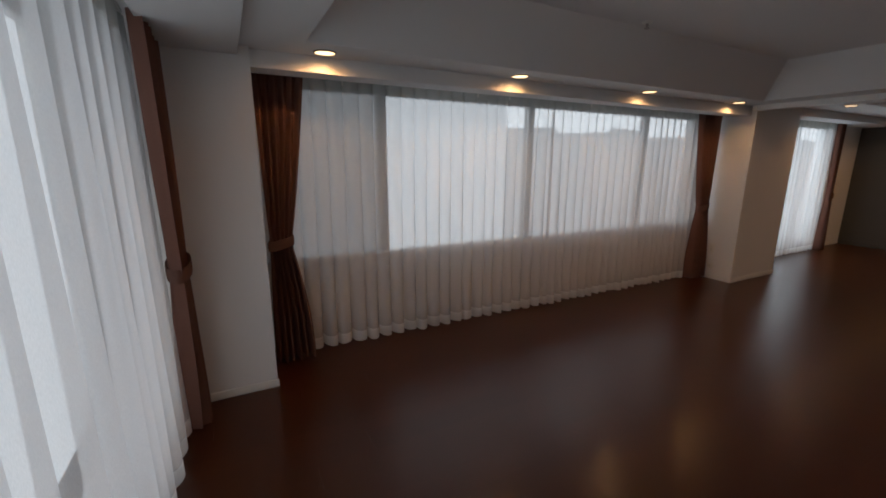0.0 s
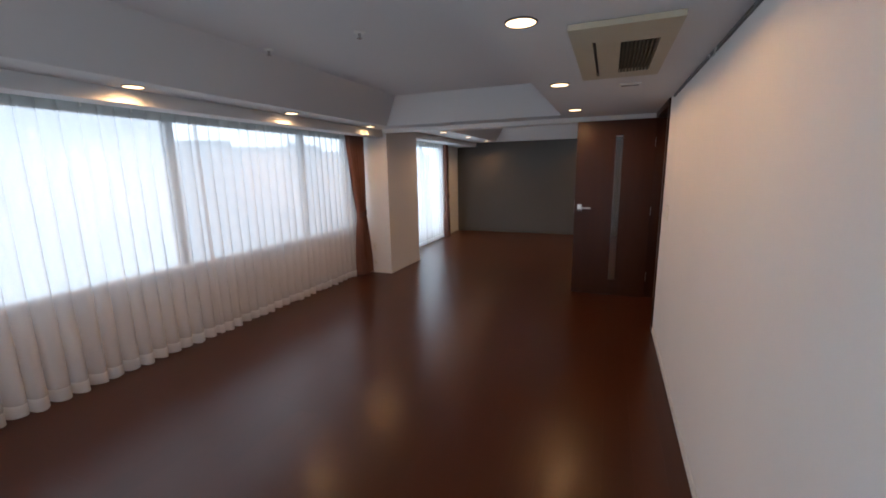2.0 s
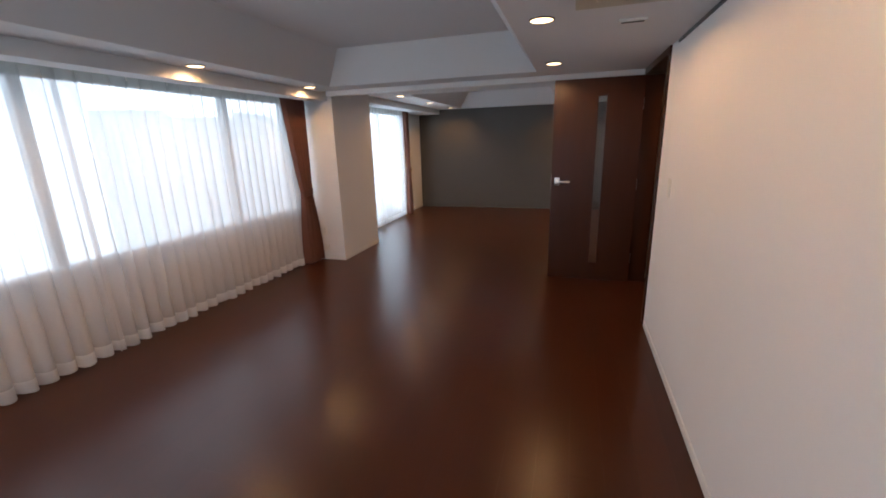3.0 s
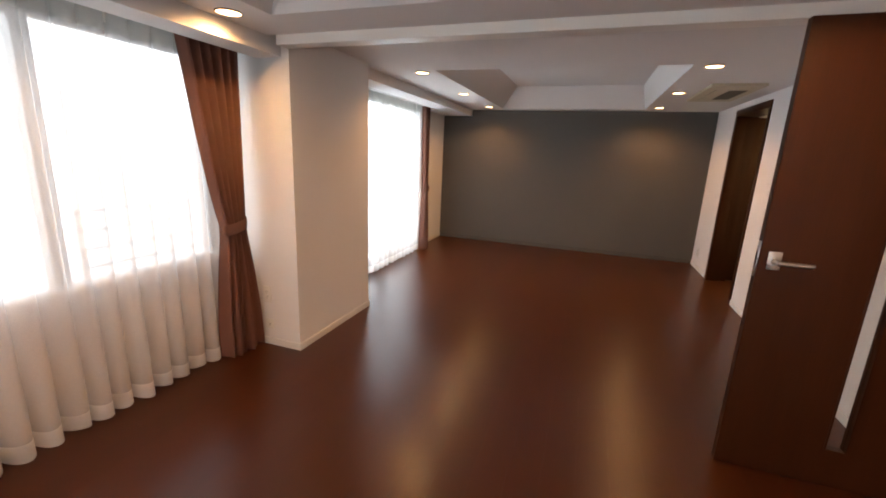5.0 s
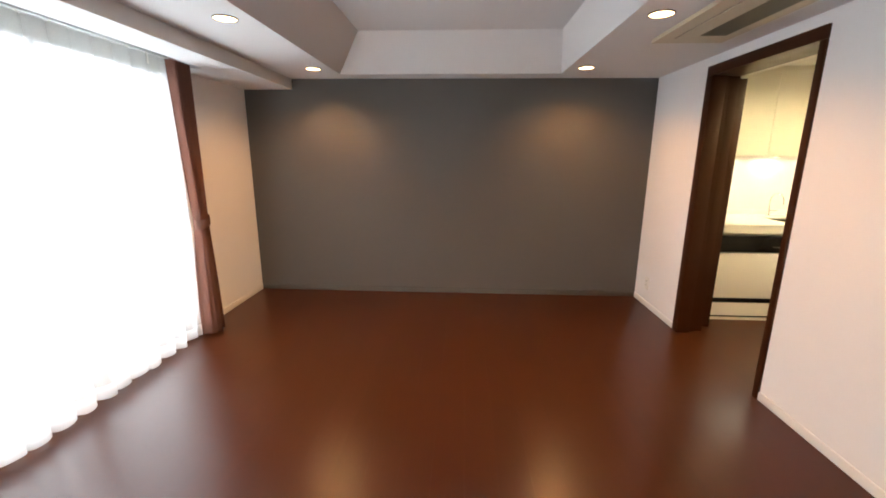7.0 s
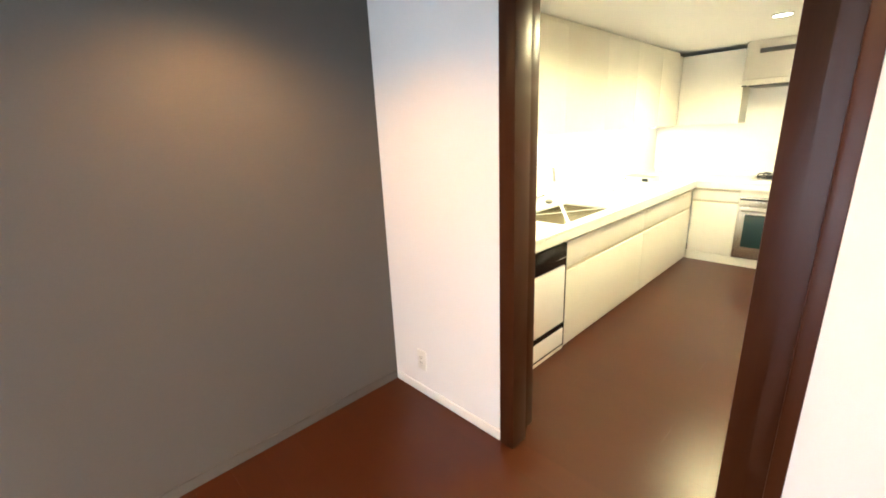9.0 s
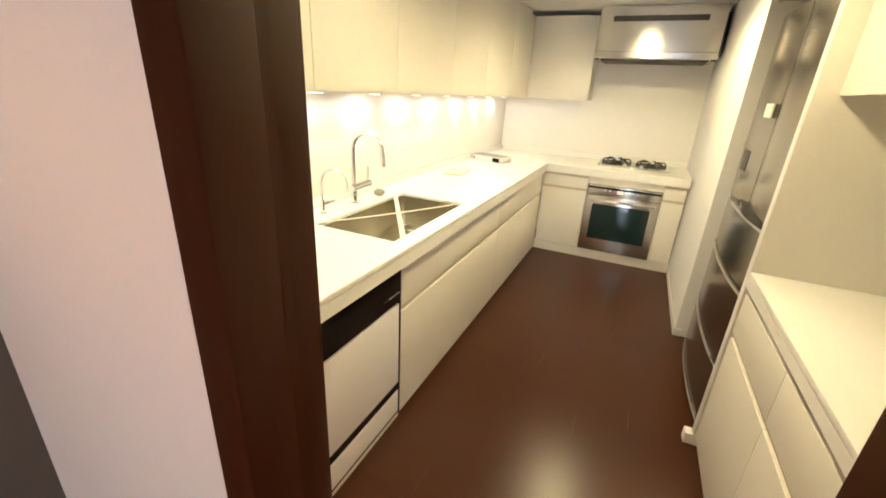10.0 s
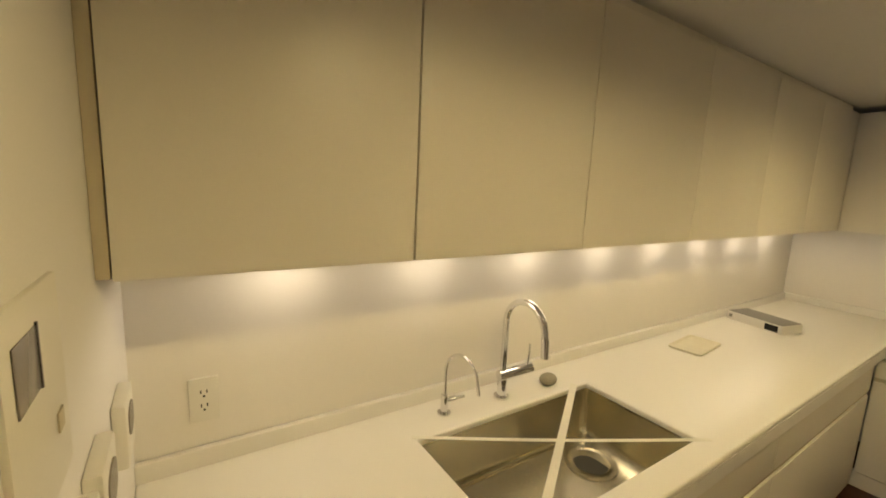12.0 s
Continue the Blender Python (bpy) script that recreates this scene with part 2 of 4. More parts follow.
def add_tube(bm, pts, radius, n=12):
    """A round tube along points."""
    pts = [Vector(p) for p in pts]
    rings = []
    up = None
    for i, p in enumerate(pts):
        d = (pts[min(i + 1, len(pts) - 1)] - pts[max(i - 1, 0)]).normalized()
        if up is None:
            up = Vector((0, 0, 1)) if abs(d.z) < 0.9 else Vector((0, 1, 0))
        side = d.cross(up).normalized()
        up = side.cross(d).normalized()
        r = radius[i] if isinstance(radius, (list, tuple)) else radius
        rings.append([bm.verts.new(p + side * (r * math.cos(2 * math.pi * k / n)) + up * (r * math.sin(2 * math.pi * k / n))) for k in range(n)])
    for r0, r1 in zip(rings, rings[1:]):
        for k in range(n):
            bm.faces.new((r0[k], r0[(k + 1) % n], r1[(k + 1) % n], r1[k]))
    bm.faces.new(rings[0])
    bm.faces.new(rings[-1])
    return bm


def grid_slab(us, vs, holes, w0, w1, axis="z"):
    """A slab cut in cells, with the cells in holes (i, j) left open. axis: the way of its thickness."""
    bm = bmesh.new()
    at = {"z": lambda u, v, w: (u, v, w), "y": lambda u, v, w: (u, w, v), "x": lambda u, v, w: (w, u, v)}[axis]
    cache = {}

    def vert(i, j, k):
        if (i, j, k) not in cache:
            cache[i, j, k] = bm.verts.new(at(us[i], vs[j], (w0, w1)[k]))
        return cache[i, j, k]

    full = {(i, j) for i in range(len(us) - 1) for j in range(len(vs) - 1)} - set(holes)
    for i, j in full:
        for k in (0, 1):
            bm.faces.new([vert(*c, k) for c in ((i, j), (i + 1, j), (i + 1, j + 1), (i, j + 1))])
        for (di, dj), (c0, c1) in (((-1, 0), ((i, j), (i, j + 1))), ((1, 0), ((i + 1, j), (i + 1, j + 1))), ((0, -1), ((i, j), (i + 1, j))), ((0, 1), ((i, j + 1), (i + 1, j + 1)))):
            if (i + di, j + dj) not in full:
                bm.faces.new((vert(*c0, 0), vert(*c1, 0), vert(*c1, 1), vert(*c0, 1)))
    bmesh.ops.dissolve_limit(bm, angle_limit=0.01, verts=bm.verts, edges=bm.edges)
    return bm


def round_rect(x0, x1, y0, y1, r, n=5):
    pts = []
    for cx, cy, a in ((x1 - r, y1 - r, 0), (x0 + r, y1 - r, 90), (x0 + r, y0 + r, 180), (x1 - r, y0 + r, 270)):
        for k in range(n + 1):
            t = radians(a + 90 * k / n)
            pts.append((cx + r * math.cos(t), cy + r * math.sin(t)))
    return pts


def loft(bm, loops, close=True):
    rings = [[bm.verts.new(p) for p in lp] for lp in loops]
    for a, b in zip(rings, rings[1:]):
        for k in range(len(a)):
            bm.faces.new((a[k], a[(k + 1) % len(a)], b[(k + 1) % len(b)], b[k]))
    if close:
        bm.faces.new(rings[-1])
    return rings

# ---- the setting ----
SOUTH, EAST, NORTH, PIER = -0.145, 9.99, 3.765, 3.215   # inner faces
CW, CE, CK, KN = 2.05, 2.11, 2.165, -0.485                            # lowered ceilings
TOP = 2.62


def structure(name, bm, mat_, label=""):
    return single(name, bm, mat_, label, kind="structure")


floor = structure("floor", box(-0.6, 10.3, -4.7, 4.0, -0.2, -0.016), SUBFLOOR, "dark brown glossy wooden board floor")

# walls with their openings
structure("wall_south_1", grid_slab([-0.6, 4.40, 5.50, 5.58], [0, 2.01, TOP], {(1, 0)}, SOUTH - 0.15, SOUTH, "y"), WALL)
structure("wall_south_2", grid_slab([5.58, 8.18, 9.16, 10.25], [0, 2.0, TOP], {(1, 0)}, -0.345, SOUTH, "y"), WALL)
structure("wall_south_3", grid_slab([7.3, 8.14, 9.3, 10.25], [0, 2.0, TOP], {(1, 0)}, KN, -0.346, "y"), WALL)
structure("wall_east", box(EAST, 10.25, SOUTH, 4.0, 0, TOP), GREY, "dark grey papered accent wall")
structure("wall_north_1", grid_slab([0.39, 0.47, 5.46, 5.535], [0, 0.663, 2.03, TOP], {(1, 1)}, 3.80, 3.95, "y"), WALL)
structure("wall_north_2", grid_slab([6.51, 7.07, 8.90, EAST], [0, 0.04, 2.04, TOP], {(1, 1)}, NORTH, 3.95, "y"), WALL)
structure("wall_west", grid_slab([-0.295, 0.15, 2.85, 3.215], [0, 0.05, 2.02, TOP], {(1, 1)}, -0.44, -0.32, "x"), WALL)
structure("pier_west", box(-0.55, 0.39, PIER, 3.95, 0, TOP), WALL)
structure("pier_middle", box(5.535, 6.51, PIER, 3.95, 0, TOP), WALL)

# room ceilings, each with a splayed tray
def tray_ceiling(name, x0, x1, y0, y1, z, low, high, zt):
    bm = bmesh.new()
    r = [[bm.verts.new((x, y, h)) for x, y in ((a, c), (b, c), (b, d), (a, d))] for (a, b, c, d), h in (((x0, x1, y0, y1), z), (low, z), (high, zt))]
    for a, b in zip(r, r[1:]):
        for k in range(4):
            bm.faces.new((a[k], a[(k + 1) % 4], b[(k + 1) % 4], b[k]))
    bm.faces.new(r[2])
    top = [bm.verts.new((x, y, TOP - 0.04)) for x, y in ((x0, y0), (x1, y0), (x1, y1), (x0, y1))]
    for k in range(4):
        bm.faces.new((r[0][k], r[0][(k + 1) % 4], top[(k + 1) % 4], top[k]))
    bm.faces.new(top)
    return structure(name, bm, CEIL)


tray_ceiling("ceiling_west", 0.33, 5.43, SOUTH, 3.27, CW, (0.65, 5.12, 0.815, 2.97), (0.87, 4.97, 1.05, 2.75), 2.38)
tray_ceiling("ceiling_east", 5.53, EAST, SOUTH, 3.29, CE, (6.84, 9.77, 0.79, 2.755), (7.0, 9.45, 0.87, 2.50), 2.38)
structure("ceiling_beam", box(5.43, 5.53, SOUTH, PIER, 1.997, TOP - 0.04, 0.003), TRIM)
structure("ceiling_kitchen", box(7.5, 10.05, -4.41, KN, CK, TOP), CEIL)
structure("ceiling_hall", box(4.2, 5.58, -1.7, SOUTH - 0.15, 2.2, TOP), CEIL)
# unseen slab over all rooms, added to keep outside light from leaking in
structure("ceiling_slab", box(-0.6, 10.3, -4.7, 4.0, TOP, TOP + 0.2), CONCRETE)

# curtain boxes: a lowered board with a pocket behind it
structure("curtain_box_north_1", grid_slab([0.39, 5.535], [3.27, 3.46], set(), 1.955, 2.3, "z"), CEIL)
structure("curtain_box_north_2", grid_slab([6.51, 6.84, 8.99, EAST], [3.29, 3.54, NORTH], {(1, 1)}, 2.015, 2.3, "z"), CEIL)
structure("curtain_box_west", box(-0.05, 0.33, -0.145, PIER, 2.0, TOP - 0.04, 0.003), CEIL)
structure("pocket_lid_north_1", box(0.39, 5.535, 3.46, 3.80, 2.22, 2.3), CEIL)
structure("pocket_lid_north_2", box(6.84, 8.99, 3.54, NORTH, 2.2, 2.3), CEIL)
structure("pocket_lid_west", box(-0.32, -0.05, -0.145, PIER, 2.2, 2.3), CEIL)

# hall behind the open door
structure("wall_hall_east", box(5.58, 5.70, -1.7, SOUTH - 0.15, 0, TOP), WALL)
structure("wall_hall_west", box(4.08, 4.2, -1.7, SOUTH - 0.15, 0, TOP), WALL)
structure("wall_hall_south", box(4.08, 5.70, -1.82, -1.7, 0, TOP), WALL)

# kitchen shell
structure("wall_kitchen_east", box(10.05, 10.25, -4.6, KN, 0, TOP), WALL)
structure("wall_kitchen_south", box(7.4, 10.05, -4.6, -4.41, 0, TOP), WALL)
structure("wall_kitchen_west", box(7.3, 7.5, -4.6, KN, 0, TOP), WALL)
structure("wall_kitchen_pier", box(7.5, 8.18, -4.41, -2.62, 0, CK), WALL)

# skirting boards
for name, b in (("baseboard_south_1", (-0.3, 4.345, SOUTH, SOUTH + 0.009)), ("baseboard_south_2", (5.60, 8.154, SOUTH, SOUTH + 0.009)),
                ("baseboard_south_3", (9.18, 9.98, SOUTH, SOUTH + 0.009)), ("baseboard_pier_front", (5.526, 6.519, PIER - 0.009, PIER)),
                ("baseboard_pier_side", (5.526, 5.535, PIER + 0.001, 3.79)), ("baseboard_pier_east", (6.51, 6.519, PIER + 0.001, NORTH - 0.01)),
                ("baseboard_north", (6.51, 7.06, NORTH - 0.009, NORTH)), ("baseboard_north_e", (8.91, 9.98, NORTH - 0.009, NORTH)),
                ("baseboard_pier_west", (-0.30, 0.399, PIER - 0.009, PIER)), ("baseboard_kitchen", (8.18, 8.189, -3.73, -2.62)),
                ("baseboard_kitchen_end", (8.14, 8.189, -2.62, -2.611))):
    structure(name, box(*b, 0.0, 0.052, 0.003), TRIM)
structure("baseboard_east", box(EAST - 0.009, EAST, SOUTH + 0.01, NORTH, 0.0, 0.052, 0.003), GREY)
structure("baseboard_hall", box(5.571, 5.58, -1.69, SOUTH - 0.16, 0.0, 0.052, 0.003), TRIM)


# ---- windows ----
def window(name, along, x0, x1, w, z0, z1, mullions, label, alu=ALU, screen=None):
    """Sliding window: frame, one pane in each field, inner sill. along: 'x' or 'y'."""
    win = thing(name, (0, 0, 0), label, "window", kind="structure")

    def b(u0, u1, d0, d1, h0, h1, bev=0.003):
        return box(u0, u1, w + d0, w + d1, h0, h1, bev) if along == "x" else box(w - d1, w - d0, u0, u1, h0, h1, bev)

    part("frame_bottom", b(x0, x1, 0.03, 0.11, z0, z0 + 0.05), alu, win)
    part("frame_top", b(x0, x1, 0.03, 0.11, z1 - 0.05, z1), alu, win)
    part("frame_side", b(x0, x0 + 0.05, 0.032, 0.108, z0 + 0.05, z1 - 0.05), alu, win)
    part("frame_side", b(x1 - 0.05, x1, 0.032, 0.108, z0 + 0.05, z1 - 0.05), alu, win)
    edges = [x0 + 0.05, *mullions, x1 - 0.05]
    for m in mullions:
        part("mullion", b(m - 0.035, m + 0.035, 0.034, 0.106, z0 + 0.05, z1 - 0.05), alu, win)
    for i, (a, c) in enumerate(zip(edges, edges[1:])):
        a, c = a + (0.035 if i else 0), c - (0.035 if c != edges[-1] else 0)
        pane = part("pane", b(a, c, 0.064, 0.072, z0 + 0.05, z1 - 0.05, 0), GLASS, win)
        pane.visible_shadow = False
        part("sash_rail", b(a, c, 0.045, 0.09, z0 + 0.05, z0 + 0.095), alu, win)
        part("sash_rail", b(a, c, 0.045, 0.09, z1 - 0.09, z1 - 0.05), alu, win)
    if screen:
        part("insect_screen", b(screen[0], screen[1], 0.094, 0.0955, z0 + 0.05, z1 - 0.05, 0), MESHCLOTH, win, "dark fine mesh insect screen")
    if z0 > 0.3:
        part("window_sill", b(x0 - 0.07, x1 + 0.07, -0.062, 0.03, 0.664, 0.697, 0.004), TRIM, win, "white painted window sill")
    return win


window("window_1", "x", 0.47, 5.46, 3.80, 0.575, 2.03, (1.36, 2.87, 4.54), "long aluminium sliding window behind white sheer curtains", screen=(0.52, 1.36))
window("window_2", "x", 7.07, 8.90, NORTH, 0.04, 2.04, (7.985,), "tall aluminium balcony window behind white sheer curtain")
window("window_3", "y", 0.15, 2.85, -0.32, 0.05, 2.02, (1.5,), "tall aluminium window behind white sheer curtain")

# daylight that the sky sends through the three openings
window_light("sky_window_1", (2.95, 4.50, 2.85), (2.95, 2.6, 0.9), 4.9, 1.1, 54)
window_light("sky_window_2", (7.98, 4.02, 1.05), (7.98, 0, 0.9), 1.82, 1.9, 50)
window_light("sky_window_3", (-0.475, 1.5, 1.03), (4, 1.5, 1.0), 2.66, 1.95, 27)

# ---- doors ----
def door_frame(name, x0, x1, y0, y1, z, w, label, pocket=False):
    """Dark casing round an opening in a wall along x: side posts, head, stops."""
    fr = thing(name, (0, 0, 0), label, "door frame", kind="structure")
    if pocket:
        # east side: front post, groove, rear post set back, kitchen-side casing
        part("post", box(9.098, 9.175, y1 - 0.09, y1 + 0.014, 0, z, 0.004), WALNUT, fr)
        part("groove", box(9.125, 9.175, y1 - 0.135, y1 - 0.0905, 0, z), WALNUT, fr)
        part("post", box(9.14, 9.175, y1 - 0.21, y1 - 0.1355, 0, z, 0.004), WALNUT, fr)
        part("casing", box(9.235, 9.298, y0 + 0.020, y1 - 0.2105, 0, z, 0.004), WALNUT, fr)
        part("filler", box(9.1755, 9.298, y1 - 0.2100, y1 - 0.195, 0, z), WALNUT, fr)
        # west side: front post, the edge of the sliding leaf, rear post
        part("post", box(8.155, 8.195, y1 - 0.09, y1 + 0.014, 0, z, 0.004), WALNUT, fr)
        part("sliding_leaf", box(8.155, 8.25, y1 - 0.128, y1 - 0.093, 0.006, z), WALNUT, fr)
        part("post", box(8.14, x0, y1 - 0.21, y1 - 0.1355, 0, z, 0.004), WALNUT, fr)
    else:
        for a, b_ in ((x0 - w, x0), (x1, x1 + w)):
            part("post", box(a, b_, y0 - 0.012, y1 + 0.012, 0, z, 0.004), WALNUT, fr)
    part("head", box(8.155 if pocket else x0 - w, x1 + w, y0 + 0.13 if pocket else y0 - 0.010, y1 + 0.013, z, z + w, 0.004), WALNUT, fr)
    return fr


door_frame("door_frame_1", 4.44, 5.46, SOUTH - 0.15, SOUTH, 2.0, 0.06, "dark walnut veneer door frame in the white wall")
door_frame("door_frame_2", 8.325, 9.105, KN, SOUTH, 1.975, 0.07, "dark walnut veneer frame of the kitchen doorway", pocket=True)
for z in (0.35, 1.05, 1.6):
    single("strike_plate", box(4.4395, 4.4425, SOUTH - 0.075, SOUTH - 0.045, z - 0.06, z + 0.06, 0.001), NICKEL, "small satin nickel strike plate on a dark door frame", "strike plate", "strike plates")

leaf = thing("door_1", (5.43, SOUTH, 0), "open dark walnut door with a narrow glass slot and nickel lever", "door", kind="structure")
part("leaf", grid_slab([SOUTH + 0.004, 0.18, 0.252, 0.662], [0.008, 0.19, 1.835, 1.998], {(1, 1)}, 5.41, 5.45, "x"), WALNUT, leaf)
part("glass_slot", box(5.427, 5.433, 0.18, 0.252, 0.19, 1.835), GLASS, leaf, "narrow clear glass slot")
for x in (5.407, 5.447):
    part("slot_bead", box(x, x + 0.006, 0.172, 0.180, 0.185, 1.84, 0.001), WALNUT, leaf)
    part("slot_bead", box(x, x + 0.006, 0.252, 0.260, 0.185, 1.84, 0.001), WALNUT, leaf)
for s in (-1, 1):
    x = 5.43 + s * 0.02
    lever = part("lever_handle", add_tube(add_cyl(bmesh.new(), (x, 0.605, 1.03), (x + s * 0.045, 0.605, 1.03), 0.011), [(x + s * 0.045, 0.612, 1.03), (x + s * 0.047, 0.58, 1.03), (x + s * 0.045, 0.48, 1.03)], 0.0095), NICKEL, leaf, "satin nickel lever handle")
    part("rose", box(x - 0.004 if s > 0 else x - 0.003, x + 0.003 if s > 0 else x + 0.004, 0.58, 0.63, 0.99, 1.07, 0.002), NICKEL, lever)
part("latch_plate", box(5.417, 5.443, 0.6615, 0.6645, 0.95, 1.11, 0.001), NICKEL, leaf, "nickel latch plate")
for z in (0.25, 1.0, 1.75):
    part("hinge", add_cyl(bmesh.new(), (5.452, SOUTH + 0.004, z - 0.05), (5.452, SOUTH + 0.004, z + 0.05), 0.007, n=12), NICKEL, leaf)

# ---- curtains ----
def fold_sheet(axis, u0, u1, w, z0, z1, wave, amp, seed, rows=14, waist=None):
    """A hanging cloth. axis: 'x' or 'y' is the way it spans. waist: (z, u0, u1) where a tieback gathers it, base (u0, u1)."""
    rng = random.Random(seed)
    n = max(3, round(abs(u1 - u0) / wave))
    steps = 12
    cols = n * steps
    ph = [rng.uniform(-0.22, 0.22) for _ in range(n + 1)]
    am = [rng.uniform(0.7, 1.15) for _ in range(n + 1)]
    lean = [rng.uniform(-0.35, 0.35) for _ in range(n + 1)]
    bm = bmesh.new()
    grid = []
    for r in range(rows + 1):
        t = r / rows
        z = z0 + (z1 - z0) * t
        row = []
        for c in range(cols + 1):
            s = c / cols
            k = min(int(s * n), n - 1)
            f = s * n - k
            a = am[k] * (1 - f) + am[k + 1] * f
            p = ph[k] * (1 - f) + ph[k + 1] * f
            q = lean[k] * (1 - f) + lean[k + 1] * f
            wv = math.cos(2 * math.pi * (s * n + p * (1 - 0.5 * t)))
            wv = math.copysign(abs(wv) ** 0.8, wv)
            if not waist:
                wv = (2 * abs(math.cos(math.pi * (s * n + 0.4 * p))) ** 0.85 - 1) * (-1 if axis == "x" else 1)
            spread = amp * a * (0.62 + 0.38 * (1 - t) if waist else 0.34 + 0.66 * (1 - z / 2.0)) * wv
            ua, ub, deep = u0, u1, 1.0
            if waist:
                zw, wa, wb, ba, bb = waist
                if z >= zw:
                    g = ((z - zw) / (z1 - zw)) ** 0.8
                    ua, ub = wa + (u0 - wa) * g, wb + (u1 - wb) * g
                    deep = 0.75 + 0.25 * g
                else:
                    g = math.sin((zw - z) / (zw - z0) * math.pi / 2)
                    ua, ub = wa + (ba - wa) * g, wb + (bb - wb) * g
                    deep = 0.75 + 0.5 * g
            u = ua + (ub - ua) * s + (wave * (0.095 + 0.10 * q) * math.sin(2 * math.pi * (s * n + 0.4 * p)) if not waist else 0)
            v = w + spread * deep + 0.012 * math.sin(3.1 * s * n + z) * max(0.0, 1 - z / 2.0)
            zz = z + (0.006 * math.sin(5 * s * n) if r == 0 and z < 0.05 else 0)
            row.append(bm.verts.new((u, v, zz) if axis == "x" else (v, u, zz)))
        grid.append(row)
    for a, b_ in zip(grid, grid[1:]):
        for c in range(cols):
            bm.faces.new((a[c], a[c + 1], b_[c + 1], b_[c]))
    return bm


def sheer(name, axis, u0, u1, w, z0, z1, label, seed, wave=0.111, amp=0.06):
    cur = thing(name, (u0, w, z0) if axis == "x" else (w, u0, z0), label, "curtain", "sheer curtains")
    part("voile", fold_sheet(axis, u0, u1, w, z0 + 0.085, z1 - 0.1, wave, amp, seed), SHEER, cur)
    part("header_tape", fold_sheet(axis, u0, u1, w, z1 - 0.0999, z1, wave, amp, seed, rows=2), HEADER, cur, "stiff pleated header tape, greyed for the pocket shade")
    part("hem", fold_sheet(axis, u0, u1, w, z0, z0 + 0.0849, wave, amp * 1.01, seed, rows=2), HEM, cur, "doubled white hem")
    n = int(abs(u1 - u0) / 0.16)
    rail = box(u0, u1, w - 0.012, w + 0.012, z1 + 0.012, z1 + 0.03, 0.002) if axis == "x" else box(w - 0.012, w + 0.012, u0, u1, z1 + 0.012, z1 + 0.03, 0.002)
    part("curtain_track", rail, ALU, cur)
    for i in range(n + 1):
        u = u0 + 0.02 + (u1 - u0 - 0.04) * i / n
        c = (u, w) if axis == "x" else (w, u)
        part("hook", box(c[0] - 0.004, c[0] + 0.004, c[1] - 0.004, c[1] + 0.004, z1 - 0.06, z1 + 0.013), PLASTIC, cur)
    return cur


def drape(axis, top, waist, base, w, z1, tie_z, label, seed, amp=0.045):
    lo, hi = min(waist), max(waist)
    cur = thing("drape_curtain", (sum(base) / 2, w, 0.01) if axis == "x" else (w, sum(base) / 2, 0.01), label, "curtain", "brown drape curtains")
    part("cloth", fold_sheet(axis, top[0], top[1], w, 0.012, z1, abs(top[1] - top[0]) / 6.0, amp, seed, rows=22, waist=(tie_z, lo, hi, base[0], base[1])), DRAPE, cur)
    pts, n = [], 28
    for k in range(n):
        a = 2 * math.pi * k / n
        u, v = (lo + hi) / 2 + ((hi - lo) / 2 + 0.014) * math.cos(a), w + (amp + 0.007) * math.sin(a)
        pts.append((u, v))
    bm = bmesh.new()
    loops = []
    for dz, grow in ((-0.035, 0.0), (-0.012, 0.004), (0.012, 0.004), (0.035, 0.0)):
        loops.append([((lo + hi) / 2 + (u - (lo + hi) / 2) * (1 + grow * 8), w + (v - w) * (1 + grow * 8), tie_z + dz + 0.02 * math.cos(2 * math.pi * i / n)) if axis == "x" else (w + (v - w) * (1 + grow * 8), (lo + hi) / 2 + (u - (lo + hi) / 2) * (1 + grow * 8), tie_z + dz + 0.02 * math.cos(2 * math.pi * i / n)) for i, (u, v) in enumerate(pts)])
    loft(bm, loops, close=False)
    part("tieback", bm, TIE, cur, "matching brown cloth tieback")
    return cur


sheer("sheer_curtain", "x", 0.50, 2.985, 3.662, 0.015, 2.02, "white pleated sheer curtain hanging over the long window", 3)
sheer("sheer_curtain", "x", 2.945, 5.30, 3.66, 0.015, 2.02, "white pleated sheer curtain hanging over the long window", 4)
sheer("sheer_curtain", "x", 7.04, 8.84, 3.70, 0.015, 2.04, "white sheer curtain over the tall balcony window", 5, wave=0.13, amp=0.036)
sheer("sheer_curtain", "y", 0.10, 2.95, -0.13, 0.015, 2.05, "white sheer curtain over the tall end window", 6, wave=0.19, amp=0.055)
drape("x", (0.41, 0.73), (0.44, 0.58), (0.42, 0.70), 3.55, 2.0, 0.88, "brown drape tied back beside the white pier", 11)
drape("x", (5.08, 5.49), (5.28, 5.44), (5.22, 5.525), 3.56, 2.01, 0.90, "brown drape tied back against the white pier", 12)
drape("x", (6.955, 7.15), (6.97, 7.09), (6.975, 7.12), 3.62, 2.03, 0.90, "brown drape tied back at the balcony window", 13)
drape("x", (8.76, 8.97), (8.85, 8.95), (8.80, 8.96), 3.63, 2.03, 0.90, "brown drape tied back at the balcony window", 14)
drape("y", (2.70, 3.18), (2.90, 3.16), (2.92, 3.18), -0.045, 2.03, 0.90, "brown drape tied back in the room corner", 15, 0.05)


